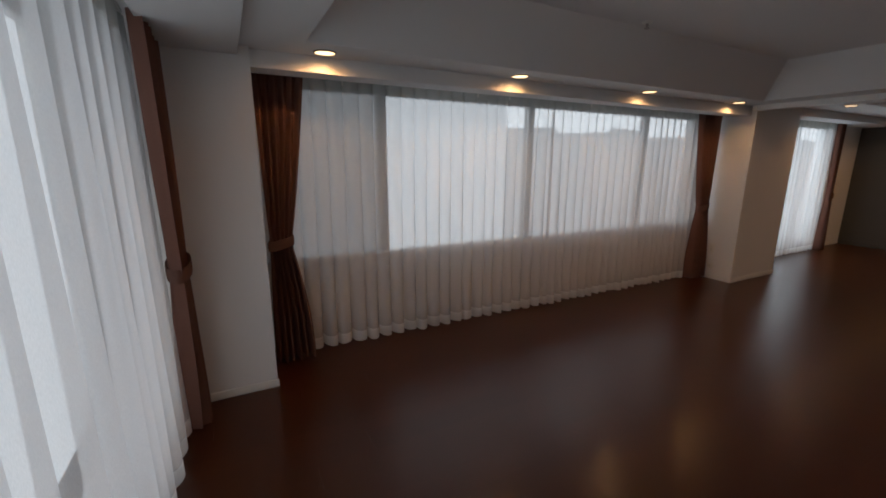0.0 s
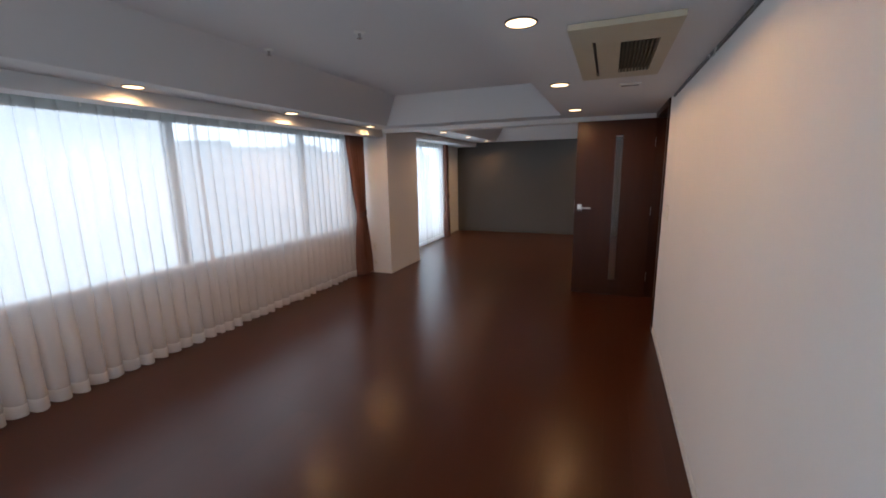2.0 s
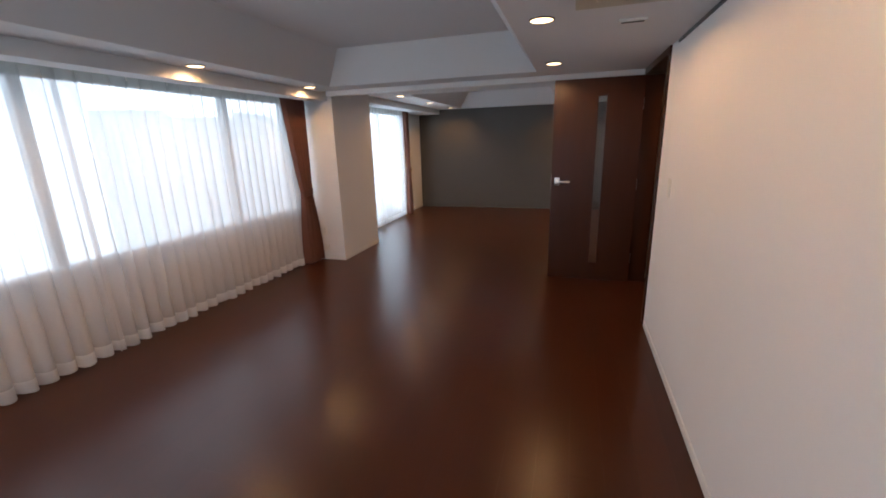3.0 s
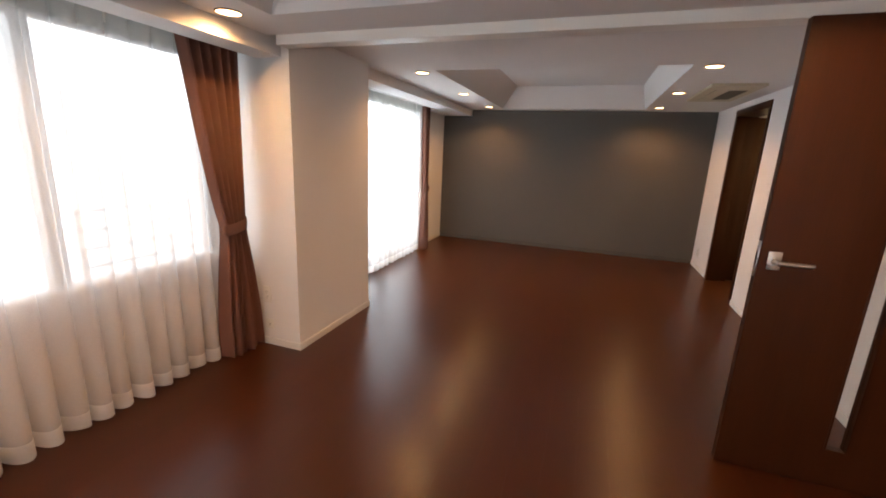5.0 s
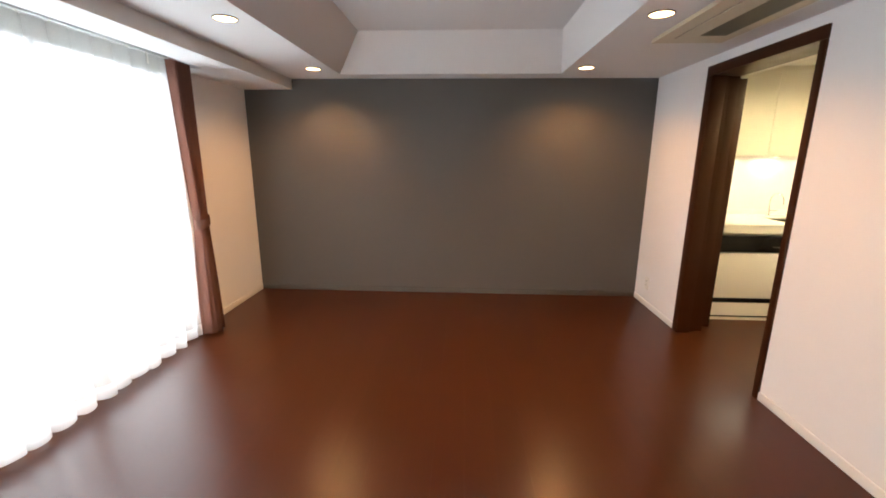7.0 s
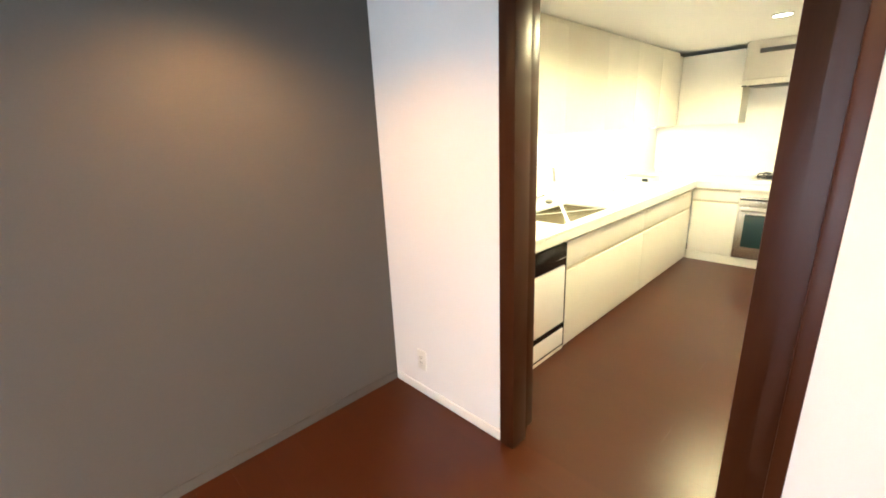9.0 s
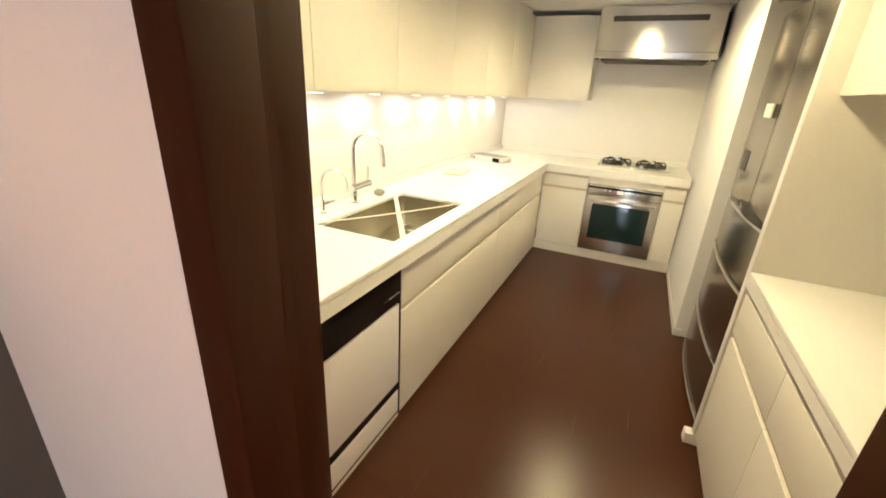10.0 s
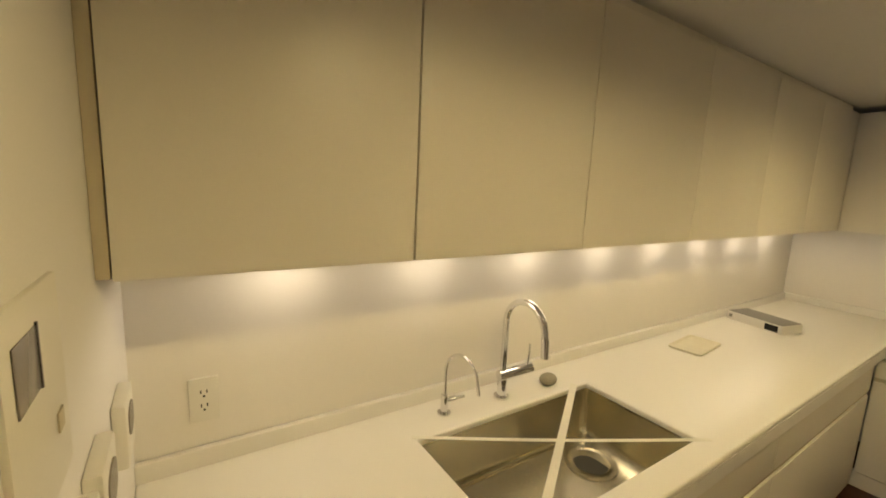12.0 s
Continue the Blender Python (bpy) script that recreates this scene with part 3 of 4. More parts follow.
# ---- ceiling fittings ----
def downlight(name, x, y, z, lens, label, group, r=0.057):
    d = thing(name, (x, y, z), label, "downlight", group)
    bm = bmesh.new()
    n = 32
    prof = [(r + 0.007, 0.0), (r + 0.006, -0.006), (r + 0.001, -0.0065), (r, -0.003)]
    loft(bm, [[(x + q * math.cos(2 * math.pi * k / n), y + q * math.sin(2 * math.pi * k / n), z + h) for k in range(n)] for q, h in prof], close=False)
    part("trim_ring", bm, DARK_ALU, d, "thin dark metal rim")
    bm = bmesh.new()
    loft(bm, [[(x + q * math.cos(2 * math.pi * k / n), y + q * math.sin(2 * math.pi * k / n), z + h) for k in range(n)] for q, h in ((r, -0.0035), (r * 0.6, -0.0055), (0.01, -0.0065))])
    part("lens", bm, lens, d, "glowing warm lamp lens")
    return d


for x in (0.787, 2.19, 3.62, 5.037):
    downlight("downlight", x, 3.155, CW, LAMP_WARM, "round warm downlight recessed in the white ceiling", "downlights along the long window")
    spot("downlight_beam", x, 3.155, CW - 0.014, 27, WARM, 172, 0.9, 0.03)
for x in (2.068, 3.397, 4.748):
    downlight("downlight", x, 0.647, CW, LAMP_WARM, "round warm downlight recessed in the white ceiling", "downlights along the inner wall")
    spot("downlight_beam", x, 0.647, CW - 0.02, 24, WARM, 178, 0.25)
for x in (6.92, 8.213, 9.517):
    for y in (0.647, 2.907):
        downlight("downlight", x, y, CE, LAMP_WARM, "round warm downlight recessed in the white ceiling", "downlights round the inner tray")
        spot("downlight_beam", x, y, CE - 0.02, 27, WARM, 148, 0.75)


def cassette(x0, x1, y0, y1, z):
    ac = thing("ceiling_air_conditioner", ((x0 + x1) / 2, (y0 + y1) / 2, z), "beige ceiling cassette air conditioner with a slot and grille", "air conditioner", "ceiling air conditioners")
    gx0, gx1, gy0, gy1 = x0 + 0.25, x1 - 0.15, y0 + 0.06, y0 + 0.215
    sx0, sx1, sy0, sy1 = x0 + 0.21, x1 - 0.10, y1 - 0.098, y1 - 0.084
    part("panel", grid_slab([x0, sx0, gx0, gx1, sx1, x1], [y0, gy0, gy1, sy0, sy1, y1], {(2, 1), (1, 3), (2, 3), (3, 3)}, z - 0.026, z - 0.004, "z"), BEIGE, ac)
    part("skirt", grid_slab([x0 + 0.012, x0 + 0.03, x1 - 0.03, x1 - 0.012], [y0 + 0.012, y0 + 0.03, y1 - 0.03, y1 - 0.012], {(1, 1)}, z - 0.0038, z - 0.0002, "z"), BEIGE, ac)
    part("outlet_slot", box(sx0, sx1, sy0, sy1, z - 0.010, z - 0.002), DARKPLASTIC, ac, "dark air outlet slot")
    part("louver", box(sx0, sx1, sy0 + 0.003, sy0 + 0.006, z - 0.022, z - 0.013, 0.001), DARKPLASTIC, ac)
    part("grille_back", box(gx0, gx1, gy0, gy1, z - 0.008, z - 0.002), DARKPLASTIC, ac)
    for i in range(9):
        y = gy0 + 0.006 + i * 0.0165
        part("grille_slat", box(gx0, gx1, y, y + 0.007, z - 0.025, z - 0.008), GRILLE, ac)
    return ac


cassette(2.17, 3.20, 0.067, 0.482, CW)
cassette(7.65, 8.68, 0.075, 0.49, CE)


def sprinkler(x, y, z):
    s = thing("ceiling_sprinkler", (x, y, z), "small ceiling sprinkler head in the white tray", "sprinkler", "ceiling sprinklers")
    part("escutcheon", cyl((x, y, z), (x, y, z - 0.012), 0.036, 0.030, 24), PLASTIC, s)
    part("head", add_cyl(cyl((x, y, z - 0.012), (x, y, z - 0.04), 0.010, 0.008, 12), (x, y, z - 0.04), (x, y, z - 0.043), 0.018, None, 16), NICKEL, s)


sprinkler(2.87, 2.66, 2.38)
sprinkler(2.82, 1.85, 2.38)
sprinkler(7.87, 1.77, 2.38)
det = thing("ceiling_sensor", (3.57, 0.2, CW), "flat white ceiling sensor with a dark slot", "sensor")
part("housing", box(3.545, 3.595, 0.13, 0.27, CW - 0.014, CW - 0.001, 0.004), PLASTIC, det)
part("slot", box(3.56, 3.58, 0.145, 0.255, CW - 0.0165, CW - 0.0145), DARKPLASTIC, det)

# picture rail with a hook
rail = thing("picture_rail", (1.9, SOUTH, 2.02), "thin dark picture rail along the top of the white wall", "picture rail")
part("rail", box(-0.3, 4.15, SOUTH, SOUTH + 0.012, 2.022, 2.038, 0.002), DARK_ALU, rail)
part("hook", add_tube(bmesh.new(), [(2.72, SOUTH + 0.014, 2.03), (2.72, SOUTH + 0.02, 2.0), (2.72, SOUTH + 0.035, 1.985), (2.72, SOUTH + 0.04, 2.0)], 0.004, 8), NICKEL, rail)


def plate(name, at, normal, w, h, label, sockets=0, toggles=0):
    """A wall plate at a place on a wall, with its sockets or rockers."""
    d = thing(name, at, label, name.replace("_", " "))
    n = Vector(normal)
    side = n.cross(Vector((0, 0, 1)))

    def b(s0, s1, z0, z1, d0, d1, bev):
        c = Vector(at)
        p, q = c + side * s0 + n * d0, c + side * s1 + n * d1
        return box(min(p.x, q.x), max(p.x, q.x), min(p.y, q.y), max(p.y, q.y), at[2] + z0, at[2] + z1, bev)

    part("cover", b(-w / 2, w / 2, -h / 2, h / 2, 0, 0.008, 0.003), PLASTIC, d)
    for i in range(toggles):
        z = (i - (toggles - 1) / 2) * 0.032
        part("rocker", b(-0.018, 0.018, z - 0.014, z + 0.014, 0.008, 0.0115, 0.002), PLASTIC, d)
    for i in range(sockets):
        z = (i - (sockets - 1) / 2) * 0.036
        for s in (-0.0065, 0.0065):
            part("socket_slot", b(s - 0.0014, s + 0.0014, z - 0.001, z + 0.008, 0.008, 0.0087, 0), BLACK, d)
        part("socket_slot", b(-0.0025, 0.0025, z - 0.011, z - 0.006, 0.008, 0.0087, 0), BLACK, d)
    return d


plate("light_switch", (4.0, SOUTH, 1.13), (0, 1, 0), 0.07, 0.12, "white rocker light switch beside the dark door frame", toggles=3)
plate("light_switch", (5.58, -0.41, 1.14), (-1, 0, 0), 0.07, 0.12, "white rocker light switch on the hall wall", toggles=2)
plate("wall_socket", (5.535, 3.48, 0.385), (-1, 0, 0), 0.07, 0.12, "white wall socket on the pier side", sockets=2)
plate("wall_socket", (5.535, 3.47, 0.16), (-1, 0, 0), 0.07, 0.07, "small white wall socket low on the pier side", sockets=1)
plate("wall_socket", (9.74, SOUTH, 0.22), (0, 1, 0), 0.07, 0.12, "white wall socket low on the white wall", sockets=2)

# ---- kitchen ----
XF, XB = 9.40, 10.05          # cabinet fronts and back wall of the sink run
YF, YB = -3.75, -4.41         # the same of the oven run
ZT = 0.86

top = thing("worktop", (9.7, -2.4, ZT), "white solid surface worktop running round the kitchen corner", "worktop")
wt = part("slab", grid_slab([8.182, 9.37, 9.457, 9.858, XB - 0.004], [YB + 0.003, YF + 0.025, -1.895, -1.15, KN - 0.0003], {(0, 1), (0, 2), (0, 3), (2, 2)}, ZT - 0.022, ZT, "z"), WORKTOP, top)
bev = wt.modifiers.new("rounded_edges", "BEVEL")
bev.width, bev.segments, bev.limit_method = 0.006, 3, "ANGLE"
part("apron", box(9.371, 9.40, YF + 0.025, KN - 0.004, ZT - 0.075, ZT - 0.0225), WORKTOP, top)
part("apron", box(8.184, 9.3705, YF - 0.004, YF + 0.024, ZT - 0.075, ZT - 0.0225), WORKTOP, top)
part("upstand", box(XB - 0.024, XB - 0.005, YB + 0.024, KN - 0.0003, ZT, ZT + 0.05, 0.004), WORKTOP, top)
part("upstand", box(8.184, XB - 0.005, YB + 0.004, YB + 0.0235, ZT, ZT + 0.05, 0.004), WORKTOP, top)
structure("backsplash_east", box(XB - 0.004, XB - 0.0005, YB + 0.01, KN - 0.0003, ZT + 0.05, 1.42), SPLASH)
structure("backsplash_south", box(8.184, XB - 0.005, YB + 0.0005, YB + 0.004, ZT + 0.05, CK), SPLASH)

# sink set under the cut-out
sink = thing("kitchen_sink", (9.66, -1.53, 0.66), "square stainless undermount kitchen sink", "sink")
bm = bmesh.new()
x0, x1, y0, y1 = 9.452, 9.866, -1.90, -1.145
loops = []
for inset, z, r in ((-0.02, ZT - 0.0225, 0.03), (0.0, ZT - 0.0225, 0.022), (0.0, ZT - 0.026, 0.022), (0.004, ZT - 0.178, 0.03), (0.012, ZT - 0.195, 0.035), (0.03, ZT - 0.201, 0.04), (0.15, ZT - 0.207, 0.05)):
    loops.append([(x, y, z) for x, y in round_rect(x0 + inset, x1 - inset, y0 + inset, y1 - inset, r)])
loft(bm, loops)
part("bowl", bm, SINK_STEEL, sink)
bm = bmesh.new()
n = 28
loft(bm, [[(9.72 + q * math.cos(2 * math.pi * k / n), -1.77 + q * math.sin(2 * math.pi * k / n), ZT - 0.207 + h) for k in range(n)] for q, h in ((0.092, 0.0), (0.09, 0.006), (0.07, 0.006), (0.062, 0.001))], close=False)
part("drain_ring", bm, SINK_STEEL, sink)
part("drain_basket", cyl((9.72, -1.77, ZT - 0.206), (9.72, -1.77, ZT - 0.2045), 0.06), DARKPLASTIC, sink, "dark drain basket")
# added bar stands in for the highlight along the bowl's lower back fillet
part("bottom_step", box(9.835, 9.85, -1.87, -1.18, ZT - 0.2065, ZT - 0.186, 0.004), SINK_STEEL, sink)


def tape(a, b, w):
    a, b = Vector((*a, ZT + 0.0016)), Vector((*b, ZT + 0.0016))
    s = (b - a).normalized().cross(Vector((0, 0, 1))) * (w / 2)
    bm = bmesh.new()
    n = 10
    rows = []
    for i in range(n + 1):
        t = i / n
        p = a.lerp(b, t) - Vector((0, 0, 0.006 * math.sin(math.pi * t)))
        rows.append([bm.verts.new(p + s), bm.verts.new(p - s), bm.verts.new(p - s - Vector((0, 0, 0.0006))), bm.verts.new(p + s - Vector((0, 0, 0.0006)))])
    for r, q in zip(rows, rows[1:]):
        for k in range(4):
            bm.faces.new((r[k], r[(k + 1) % 4], q[(k + 1) % 4], q[k]))
    bm.faces.new(rows[0])
    bm.faces.new(rows[-1])
    return bm


single("protective_tape", tape((9.88, -1.14), (9.43, -1.93), 0.014), TAPE, "strip of white tape stretched across the steel sink", "tape", "tapes over the sink", base=(9.65, -1.53, ZT))
single("protective_tape", tape((9.875, -1.84), (9.44, -1.20), 0.024), TAPE, "broad strip of white tape stretched across the steel sink", "tape", "tapes over the sink", base=(9.66, -1.5, ZT))

# mixer tap
tx, ty = 9.935, -1.528
tap = thing("mixer_tap", (tx, ty, ZT), "tall chrome gooseneck mixer tap behind the sink", "tap")
part("base", add_cyl(cyl((tx, ty, ZT), (tx, ty, ZT + 0.008), 0.027), (tx, ty, ZT + 0.008), (tx, ty, ZT + 0.09), 0.017, 0.0165), CHROME, tap)
R = 0.088
pts = [(tx, ty, ZT + 0.09), (tx, ty, ZT + 0.20), (tx, ty, ZT + 0.28)]
for k in range(1, 15):
    a = math.pi * k / 14
    pts.append((tx - R + R * math.cos(a), ty, ZT + 0.28 + R * math.sin(a)))
pts += [(tx - 2 * R - 0.002, ty, ZT + 0.255)]
part("spout", add_tube(bmesh.new(), pts, 0.0115, 14), CHROME, tap)
part("nozzle", cyl((tx - 2 * R - 0.002, ty, ZT + 0.275), (tx - 2 * R - 0.006, ty, ZT + 0.215), 0.0135, 0.0125), CHROME, tap)
body = part("mixer_body", cyl((tx, ty + 0.018, ZT + 0.082), (tx - 0.02, ty - 0.115, ZT + 0.095), 0.019), CHROME, tap)
part("lever", add_tube(bmesh.new(), [(tx - 0.017, ty - 0.1, ZT + 0.11), (tx - 0.017, ty - 0.103, ZT + 0.15), (tx - 0.017, ty - 0.104, ZT + 0.185)], 0.0042, 10), CHROME, body)

fx, fy = 9.943, -1.292
ftap = thing("filter_tap", (fx, fy, ZT), "slim chrome filtered water tap behind the sink", "tap")
part("base", add_cyl(cyl((fx, fy, ZT), (fx, fy, ZT + 0.006), 0.022), (fx, fy, ZT + 0.006), (fx, fy, ZT + 0.065), 0.0125, 0.0115), CHROME, ftap)
R = 0.062
pts = [(fx, fy, ZT + 0.06), (fx, fy, ZT + 0.155)]
for k in range(1, 12):
    a = math.pi * 0.94 * k / 11
    pts.append((fx - R + R * math.cos(a), fy - 0.03 * k / 11, ZT + 0.155 + R * math.sin(a)))
pts.append((fx - 2 * R - 0.006, fy - 0.032, ZT + 0.115))
part("spout", add_tube(bmesh.new(), pts, 0.0052, 10), CHROME, ftap)
part("lever", add_tube(cyl((fx, fy, ZT + 0.045), (fx - 0.01, fy - 0.035, ZT + 0.05), 0.009), [(fx - 0.01, fy - 0.03, ZT + 0.05), (fx - 0.018, fy - 0.065, ZT + 0.052)], 0.005, 10), CHROME, ftap)

bm = bmesh.new()
bmesh.ops.create_uvsphere(bm, u_segments=24, v_segments=12, radius=1, matrix=Matrix.Translation((9.928, -1.755, ZT + 0.018)) @ Matrix.Rotation(0.5, 4, "Z") @ Matrix.Diagonal((0.032, 0.045, 0.018, 1)))
single("scouring_sponge", bm, STONE, "small grey scouring sponge on the worktop behind the sink", "sponge", base=(9.928, -1.755, ZT))
brd = thing("flat_tray", (9.855, -2.71, ZT), "flat beige tray lying on the white worktop", "tray")
m = Matrix.Translation((9.855, -2.71, 0)) @ Matrix.Rotation(radians(6), 4, "Z")
bm = bmesh.new()
loft(bm, [[m @ Vector((x, y, ZT + h)) for x, y in round_rect(-0.075 + i, 0.075 - i, -0.135 + i, 0.135 - i, 0.02)] for i, h in ((0.006, 0.0), (0.0, 0.004), (0.0, 0.011), (0.008, 0.012), (0.014, 0.006))])
part("tray", bm, BAMBOO, brd)
bx = thing("appliance_box", (9.84, -3.45, ZT), "flat white cardboard box with a black label and grey lid", "box")
m = Matrix.Translation((9.84, -3.46, ZT)) @ Matrix.Rotation(radians(-14), 4, "Z")


def tilted(x0, x1, y0, y1, z0, z1, bevel=0.0):
    b_ = box(x0, x1, y0, y1, z0, z1, bevel)
    b_.transform(m)
    return b_


part("carton", tilted(-0.155, 0.155, -0.085, 0.085, 0, 0.048, 0.003), PAPERBOX, bx)
part("lid", tilted(-0.15, 0.15, -0.08, 0.08, 0.0482, 0.052, 0.001), GREYCARD, bx)
part("black_label", tilted(-0.135, -0.065, 0.0851, 0.0858, 0.006, 0.042), BLACK, bx)
part("label_mark", tilted(0.12, 0.14, 0.0851, 0.0858, 0.014, 0.034), GREYCARD, bx)

# dishwasher
dw = thing("dishwasher", (9.7, -0.81, 0), "built-in white dishwasher with a black control strip", "dishwasher")
part("body", box(9.44, 10.0, -1.125, KN - 0.005, 0.0, 0.78), CABINET, dw)
panel = part("control_strip", box(9.402, 9.44, -1.122, -0.51, 0.615, 0.755, 0.003), BLACK, dw, "black gloss control strip")
part("handle_line", box(9.3995, 9.402, -1.108, -0.99, 0.660, 0.664, 0.0005), NICKEL, panel, "thin silver line")
part("door_panel", box(9.404, 9.44, -1.112, -0.512, 0.205, 0.606, 0.002), DWPANEL, dw)
part("side_trim", box(9.403, 9.44, -1.1245, -1.1135, 0.03, 0.612, 0.001), BLACK, dw)
part("side_trim", box(9.403, 9.44, -0.511, -0.504, 0.03, 0.612, 0.001), BLACK, dw)
part("middle_strip", box(9.407, 9.44, -1.112, -0.512, 0.162, 0.203), BLACK, dw)
part("kick_panel", box(9.404, 9.44, -1.112, -0.512, 0.042, 0.160, 0.002), DWPANEL, dw)
part("bottom_trim", box(9.406, 9.44, -1.112, -0.512, 0.030, 0.041), BLACK, dw)
part("plinth", box(9.410, 9.44, -1.124, -0.505, 0.0, 0.029), CABINET, dw)


def drawer_unit(y0, y1):
    u = thing("drawer_cabinet", (9.7, (y0 + y1) / 2, 0), "cream handleless kitchen drawer cabinet under the worktop", "cabinet", "drawer cabinets of the sink run")
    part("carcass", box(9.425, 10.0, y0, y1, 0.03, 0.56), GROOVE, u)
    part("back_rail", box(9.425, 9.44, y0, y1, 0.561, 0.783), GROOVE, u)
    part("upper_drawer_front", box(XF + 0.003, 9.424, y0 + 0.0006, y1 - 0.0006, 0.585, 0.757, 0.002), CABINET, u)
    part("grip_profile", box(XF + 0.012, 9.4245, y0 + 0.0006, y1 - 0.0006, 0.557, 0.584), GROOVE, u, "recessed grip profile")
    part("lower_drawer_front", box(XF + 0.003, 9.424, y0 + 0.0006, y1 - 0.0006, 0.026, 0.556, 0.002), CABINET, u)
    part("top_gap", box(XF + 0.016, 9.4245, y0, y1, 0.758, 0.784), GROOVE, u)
    part("plinth", box(XF + 0.022, 9.44, y0, y1, 0.0, 0.0255), CABINET, u)


drawer_unit(-2.43, -1.127)
drawer_unit(YF + 0.012, -2.431)


def base_unit(x0, x1, name, label):
    u = thing(name, ((x0 + x1) / 2, -4.05, 0), label, "cabinet", "cabinets of the oven run")
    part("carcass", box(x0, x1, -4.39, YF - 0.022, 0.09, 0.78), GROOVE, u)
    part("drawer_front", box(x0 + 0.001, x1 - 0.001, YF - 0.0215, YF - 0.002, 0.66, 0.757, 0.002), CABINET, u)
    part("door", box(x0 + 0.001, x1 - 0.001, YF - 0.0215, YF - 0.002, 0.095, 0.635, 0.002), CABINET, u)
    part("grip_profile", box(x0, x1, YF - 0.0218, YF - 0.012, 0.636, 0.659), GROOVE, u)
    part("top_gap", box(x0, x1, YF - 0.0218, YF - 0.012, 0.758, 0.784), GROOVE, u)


base_unit(8.99, 9.40, "base_cabinet", "cream handleless base cabinet beside the oven")
base_unit(8.192, 8.365, "base_cabinet", "narrow cream base cabinet between oven and wall")
single("plinth_board", box(8.184, 9.42, YF - 0.045, YF - 0.012, 0.0, 0.088, 0.002), CABINET, "white plinth board below the oven cabinets", "plinth", base=(8.8, YF - 0.02, 0))
single("oven_filler_panel", box(8.367, 8.988, YF - 0.05, YF - 0.002, 0.718, 0.783, 0.002), CABINET, "cream filler panel above the built-in oven", "filler panel", base=(8.68, YF - 0.02, 0.718))

# oven
ov = thing("built_in_oven", (8.68, -4.05, 0.09), "built-in stainless steel oven with dark glass door", "oven")
part("cavity", box(8.37, 8.985, -4.35, YF - 0.006, 0.092, 0.714), DARKPLASTIC, ov)
cp = part("control_panel", box(8.372, 8.983, YF - 0.006, YF + 0.012, 0.625, 0.712, 0.003), STEEL, ov, "steel control panel")
part("top_strip", box(8.376, 8.979, YF + 0.0118, YF + 0.0135, 0.684, 0.702), BLACK, cp)
part("display", box(8.68, 8.73, YF + 0.012, YF + 0.0142, 0.656, 0.680), RED_LED, cp, "small red lit display")
for x in (8.56, 8.60, 8.79, 8.83):
    part("button", cyl((x, YF + 0.011, 0.676), (x, YF + 0.017, 0.676), 0.010, None, 16), NICKEL, cp)
dr = part("oven_door", box(8.372, 8.983, YF - 0.006, YF + 0.014, 0.095, 0.622, 0.004), STEEL, ov)
part("oven_window", box(8.435, 8.920, YF + 0.0138, YF + 0.0165, 0.215, 0.545, 0.001), OVENGLASS, dr, "dark glass window tinted for a teal reflection")
part("handle_bar", add_tube(bmesh.new(), [(8.405, YF + 0.05, 0.588), (8.68, YF + 0.056, 0.588), (8.95, YF + 0.05, 0.588)], 0.011, 12), NICKEL, dr, "steel bar handle")
for x in (8.43, 8.925):
    part("handle_post", cyl((x, YF + 0.013, 0.588), (x, YF + 0.05, 0.588), 0.008, None, 12), NICKEL, dr)

# gas hob
hob = thing("gas_hob", (8.65, -4.13, ZT), "two-burner gas hob with black iron pan supports", "hob")
part("plate", box(8.34, 8.96, -4.34, -3.93, ZT, ZT + 0.012, 0.004), STEEL, hob)
for cx in (8.50, 8.80):
    cy = -4.12
    bm = cyl((cx, cy, ZT + 0.012), (cx, cy, ZT + 0.022), 0.052, 0.048, 24)
    add_cyl(bm, (cx, cy, ZT + 0.022), (cx, cy, ZT + 0.034), 0.036, 0.030, 24)
    burner = part("burner", bm, IRON, hob)
    for k in range(6):
        a = math.pi * k / 3 + 0.26
        c, s_ = math.cos(a), math.sin(a)
        part("support_arm", add_tube(bmesh.new(), [(cx + 0.125 * c, cy + 0.125 * s_, ZT + 0.014), (cx + 0.125 * c, cy + 0.125 * s_, ZT + 0.045), (cx + 0.11 * c, cy + 0.11 * s_, ZT + 0.056), (cx + 0.04 * c, cy + 0.04 * s_, ZT + 0.056)], 0.006, 8), IRON, burner)
    n = 24
    part("support_ring", add_tube(bmesh.new(), [(cx + 0.125 * math.cos(2 * math.pi * k / n), cy + 0.125 * math.sin(2 * math.pi * k / n), ZT + 0.02) for k in range(n + 1)], 0.006, 8), IRON, burner, "black cast iron pan support")
for x in (8.58, 8.72):
    part("knob", cyl((x, -3.965, ZT + 0.012), (x, -3.965, ZT + 0.034), 0.017, 0.015, 20), NICKEL, hob)

